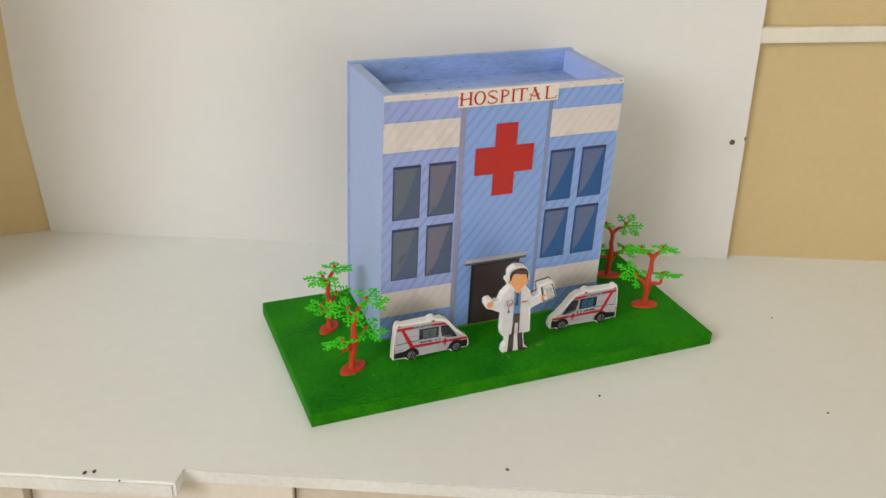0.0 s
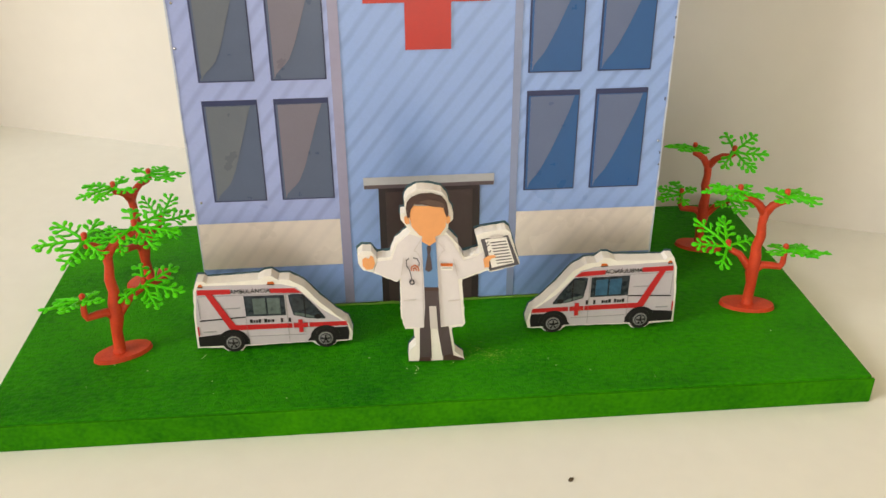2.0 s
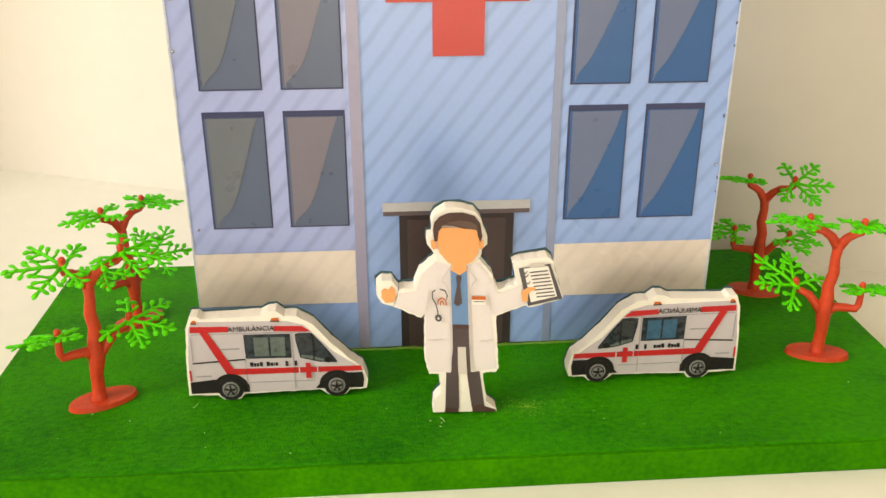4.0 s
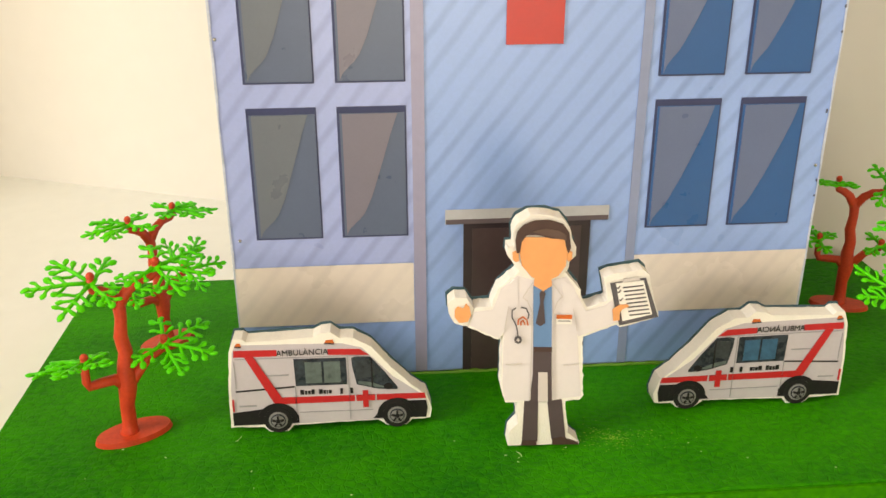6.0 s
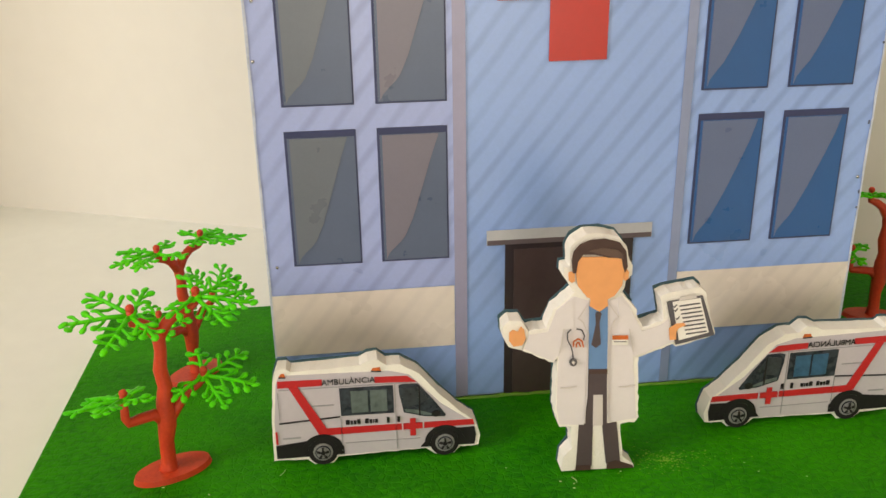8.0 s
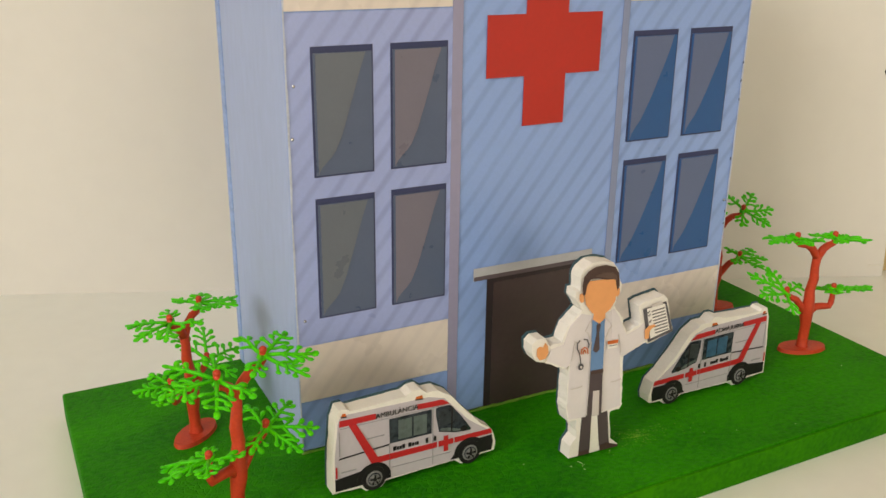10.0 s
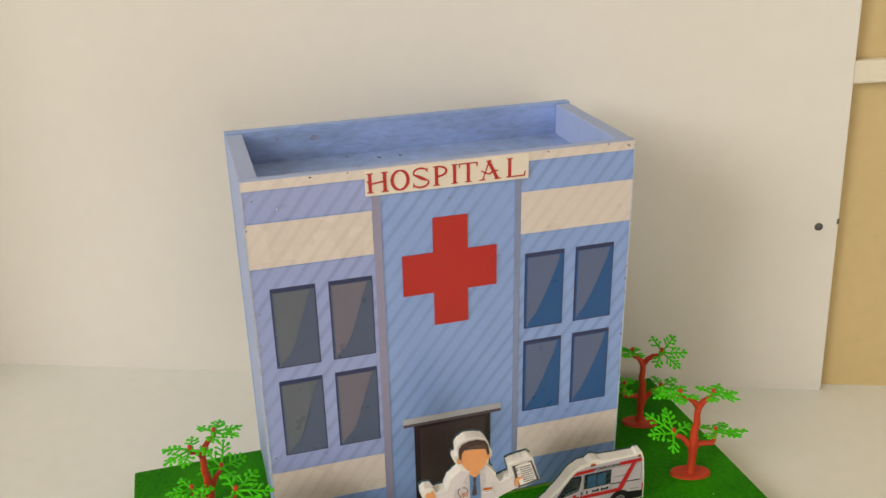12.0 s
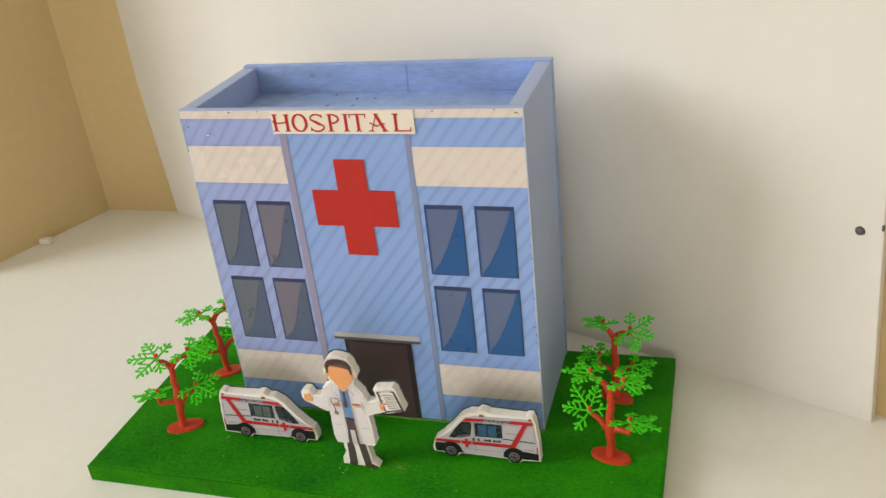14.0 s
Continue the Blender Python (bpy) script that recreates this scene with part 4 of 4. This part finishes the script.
# ---- plastic trees ----
def leaf_plate(peg, heading, reach, droop, lean, rng):
    """A flat rosette pushed onto a peg: arms round the hole, each with rounded lobes on both sides, bowed like an umbrella."""
    bm = bmesh.new()
    o, lx, ly = Vector(peg), lean[0], lean[1]

    def at(x, y):
        return o + Vector((x, y, lx * x + ly * y - droop * (x * x + y * y) / 0.018 + 0.0006 * math.sin(900 * x) * math.cos(700 * y)))

    def twig(x0, y0, x1, y1, r0, r1):
        n = 3
        tube(bm, [at(x0 + (x1 - x0) * i / n, y0 + (y1 - y0) * i / n) for i in range(n + 1)], [r0 + (r1 - r0) * i / n for i in range(n + 1)], 6)

    def bulb(x, y, r, turn):
        tip = (at(x + 0.0004, y) - at(x - 0.0004, y)).normalized()
        side = (at(x, y + 0.0004) - at(x, y - 0.0004)).normalized()
        m = Matrix((tip, side, tip.cross(side))).transposed().to_4x4()
        bmesh.ops.create_uvsphere(bm, u_segments=7, v_segments=5, radius=1.0,
                                  matrix=Matrix.Translation(at(x, y)) @ m @ Matrix.Rotation(turn, 4, "Z") @ Matrix.Diagonal((r * 1.3, r, r * 0.45, 1)))

    bulb(0, 0, 0.0021, 0.0)
    for turn, share in ((0, 1.0), (52, 0.94), (-50, 0.95), (115, 0.74), (-118, 0.72)):
        h = radians(heading + turn + rng.uniform(-7, 7))
        length = reach * share * rng.uniform(0.93, 1.06)
        c, d = math.cos(h), math.sin(h)
        twig(0, 0, length * c, length * d, 0.00078, 0.00062)
        bulb(length * c, length * d, 0.00128, h)
        steps = 3 if share > 0.9 else 2
        for i in range(1, steps + 1):
            s = length * (0.24 + 0.64 * (i - 0.5) / steps)
            for sgn in (-1, 1):
                a = h + sgn * radians(rng.uniform(46, 60))
                l = length * (0.34 - 0.05 * i) * rng.uniform(0.9, 1.15)
                s1 = s + sgn * 0.0004
                x0, y0 = s1 * c, s1 * d
                x1, y1 = x0 + l * math.cos(a), y0 + l * math.sin(a)
                twig(x0, y0, x1, y1, 0.00056, 0.00052)
                bulb(x1, y1, rng.uniform(0.00102, 0.00128), a)
    return bm


PEGS = {"low_bent": (-0.0124, 0, 0.0305), "low_fork": (0.0126, 0, 0.0305), "top_short": (-0.0086, 0, 0.0570), "top_long": (0.0112, 0, 0.0578)}


def plastic_tree(m, label, leaves, seed, bend=0.0):
    rng = random.Random(seed)
    tree = thing("plastic_tree", m, label, "toy tree", "plastic trees")
    bm = bmesh.new()
    bmesh.ops.create_cone(bm, cap_ends=True, segments=36, radius1=1.0, radius2=0.95, depth=1.0, matrix=Matrix.Translation((0, 0, 0.0009)) @ Matrix.Diagonal((0.0126, 0.0066, 0.0018, 1)))
    part("foot", bm, RED_PLASTIC, tree, "oval red plastic foot")

    def bent(points):
        return [(x + bend * (z - 0.018), y, z) for x, y, z in points]

    bm = bmesh.new()
    tube(bm, bent([(0, 0, 0.001), (0, 0, 0.0026), (0, 0, 0.006), (-0.0003, 0, 0.012), (0.0002, 0, 0.0175), (0.0002, 0, 0.021), (-0.0002, 0, 0.026), (0.0003, 0, 0.031), (-0.0009, 0, 0.037), (-0.0004, 0, 0.043),
              (-0.0008, 0, 0.0485), (-0.0010, 0, 0.0510)]),
         [0.0036, 0.0027, 0.0024, 0.0024, 0.0030, 0.0031, 0.0026, 0.0023, 0.0022, 0.0019, 0.0021, 0.0015], 12)
    smooth(part("trunk", bm, RED_PLASTIC, tree))
    arms = [
        [(-0.0004, 0, 0.0190), (-0.0036, 0, 0.0222), (-0.0080, 0, 0.0222), (-0.0114, 0, 0.0220), (-0.0123, 0, 0.0240), (-0.0124, 0, 0.0275), (-0.0124, 0, 0.0325)],
        [(0.0006, 0, 0.0185), (0.0036, 0, 0.0225), (0.0070, 0, 0.0268), (0.0108, 0, 0.0284), (0.0125, 0, 0.0296), (0.0126, 0, 0.0325)],
        [(-0.0008, 0, 0.0475), (-0.0034, 0, 0.0520), (-0.0060, 0, 0.0538), (-0.0082, 0, 0.0545), (-0.0086, 0, 0.0565), (-0.0086, 0, 0.0592)],
        [(-0.0008, 0, 0.0475), (0.0022, 0, 0.0520), (0.0056, 0, 0.0544), (0.0096, 0, 0.0550), (0.0111, 0, 0.0560), (0.0112, 0, 0.0598)],
    ]
    for points in map(bent, arms):
        bm = bmesh.new()
        n = len(points)
        tube(bm, points, [0.0020 - 0.0009 * i / (n - 1) for i in range(n)], 10)
        bmesh.ops.create_uvsphere(bm, u_segments=10, v_segments=7, radius=0.00135, matrix=Matrix.Translation(points[-1]))
        smooth(part("arm", bm, RED_PLASTIC, tree))
    for peg, heading, reach, droop, lean in leaves:
        smooth(part("leaf_plate", leaf_plate(bent([PEGS[peg]])[0], heading, 0.90 * reach, droop, lean, rng), LEAF_PLASTIC, tree))
    return tree


# leaf plates: peg, heading, reach, droop, lean
plastic_tree(pose(-0.1357, -0.0320, T, 0, 0, 27), "green plastic tree with a red trunk on the green base",
             [("low_bent", 170, 0.0185, 0.001, (0.02, -0.32)), ("low_fork", -35, 0.0190, 0.004, (0.05, 0.25)),
              ("top_short", 172, 0.0205, 0.003, (0.00, 0.20)), ("top_long", -35, 0.0190, 0.007, (-0.02, 0.20))], 7, 0.075)
plastic_tree(pose(-0.1372, 0.0310, T, 0, 0, 42) @ Matrix.Scale(0.93, 4), "green plastic tree with a flat crown and red trunk",
             [("low_bent", 200, 0.0170, 0.004, (0.0, 0.15)), ("low_fork", 35, 0.0200, 0.000, (0.10, 0.42)),
              ("top_short", 165, 0.0195, 0.006, (0.02, -0.06)), ("top_long", -20, 0.0195, 0.007, (-0.16, -0.04))], 12, -0.03)
plastic_tree(pose(0.1464, -0.0185, T, 0, 0, 165), "green plastic tree with level sprays and red trunk",
             [("low_bent", 176, 0.0195, 0.001, (-0.03, 0.30)), ("low_fork", -35, 0.0185, -0.002, (0.15, -0.42)),
              ("top_short", 190, 0.0165, 0.004, (0.05, 0.14)), ("top_long", 15, 0.0170, 0.003, (-0.02, 0.16))], 21)
plastic_tree(pose(0.1430, 0.0400, T, 0, 0, -22) @ Matrix.Scale(0.95, 4), "green plastic tree with one upturned spray, behind another tree",
             [("low_bent", 165, 0.0160, 0.002, (0.0, 0.10)), ("low_fork", -10, 0.0170, 0.004, (-0.05, 0.10)),
              ("top_short", 185, 0.0165, 0.002, (0.0, -0.25)), ("top_long", 0, 0.0185, 0.003, (0.0, 0.48))], 33)

# ---- paint chips and threads of glue on the green base ----
CHIP = material("pale_paint_chip", (0.50, 0.62, 0.30), 0.7, 0.2, 900, 3000, 0.2)
rng = random.Random(11)
for k in range(16):
    x, y, r = rng.uniform(-0.15, 0.15), rng.uniform(-0.072, -0.040), rng.uniform(0.00016, 0.00030)
    bm = bmesh.new()
    bmesh.ops.create_icosphere(bm, subdivisions=1, radius=1.0, matrix=pose(x, y, T + r * 0.3, 0, 0, k * 37) @ Matrix.Diagonal((r * 1.7, r, r * 0.5, 1)))
    tagged(part("paint_chip", bm, CHIP, None), "tiny pale paint chip on the green base", "chip", "chips on the base")
for x, y, turn in ((-0.0105, -0.0525, 20), (-0.1000, -0.0365, -30)):
    bm = bmesh.new()
    tube(bm, [(0.0004 * math.sin(i * 0.7), -0.0008 * i, 0.0002) for i in range(5)], [0.00010] * 5, 5)
    ob = part("glue_thread", bm, CHIP, None)
    ob.matrix_world = pose(x, y, T, 0, 0, turn)
    tagged(ob, "thin yellowish thread of dried glue", "glue", "glue threads")

# ---- specks of dirt on the table and a white crumb ----
for x, y, r in ((-0.3392, -0.0763, 0.0013), (-0.3331, -0.0772, 0.0014), (-0.0641, -0.1682, 0.0012), (0.0440, -0.1135, 0.0010), (0.206, -0.1917, 0.0010),
                (-0.318, -0.092, 0.0008), (0.262, -0.060, 0.0007)):
    bm = bmesh.new()
    bmesh.ops.create_icosphere(bm, subdivisions=1, radius=1.0, matrix=pose(x, y, r * 0.4, 0, 0, x * 900) @ Matrix.Diagonal((r * 1.5, r, r * 0.5, 1)))
    ob = part("speck", bm, DIRT, None)
    tagged(ob, "small dark speck of dirt on the counter", "speck", "specks on the counter")
bm = block((-0.006, -0.004, 0.0), (0.006, 0.004, 0.006), 0.0012)
ob = part("crumb", bm, FOAM, None)
ob.matrix_world = TABLE @ pose(-0.764, -0.130, 0.0002, 0, 0, 30)
tagged(ob, "small white foam scrap on the counter", "scrap")

# ---- yellowish speckle on the base beside the figure, and the glue bead at the building's foot ----
rng = random.Random(23)
verts, faces = [], []
for k in range(230):
    a, d = rng.uniform(0, math.tau), abs(rng.gauss(0, 1))
    x, y, r = 0.0215 + 0.0115 * d * math.cos(a), -0.0475 + 0.0052 * d * math.sin(a), rng.uniform(0.00012, 0.00034)
    n, base_i = 5, len(verts)
    verts += [(x + r * rng.uniform(0.6, 1.5) * math.cos(math.tau * i / n), y + r * rng.uniform(0.6, 1.2) * math.sin(math.tau * i / n), T + 0.00002) for i in range(n)]
    verts.append((x, y, T + 0.00012))
    faces += [(base_i + i, base_i + (i + 1) % n, base_i + n) for i in range(n)]
me = bpy.data.meshes.new("base_speckle")
me.from_pydata(verts, [], faces)
me.materials.append(material("yellow_green_speckle", (0.17, 0.36, 0.02), 0.7, 0.25, 900, 3000, 0.2))
tagged(new("base_speckle", me), "yellowish speckle on the green base", "speckle", kind="stuff")

bm = bmesh.new()
count = 90
tube(bm, [(-W + 2 * W * i / count, -0.0012 + rng.uniform(-0.0003, 0.0003), 0.0001 + rng.uniform(-0.0002, 0.0003)) for i in range(count + 1)],
     [rng.uniform(0.0005, 0.0010) for i in range(count + 1)], 6)
smooth(part("glue_bead", bm, material("green_stained_glue", (0.10, 0.24, 0.02), 0.5, 0.3, 300, 1500, 0.3), hospital, "yellow-green bead of glue"))
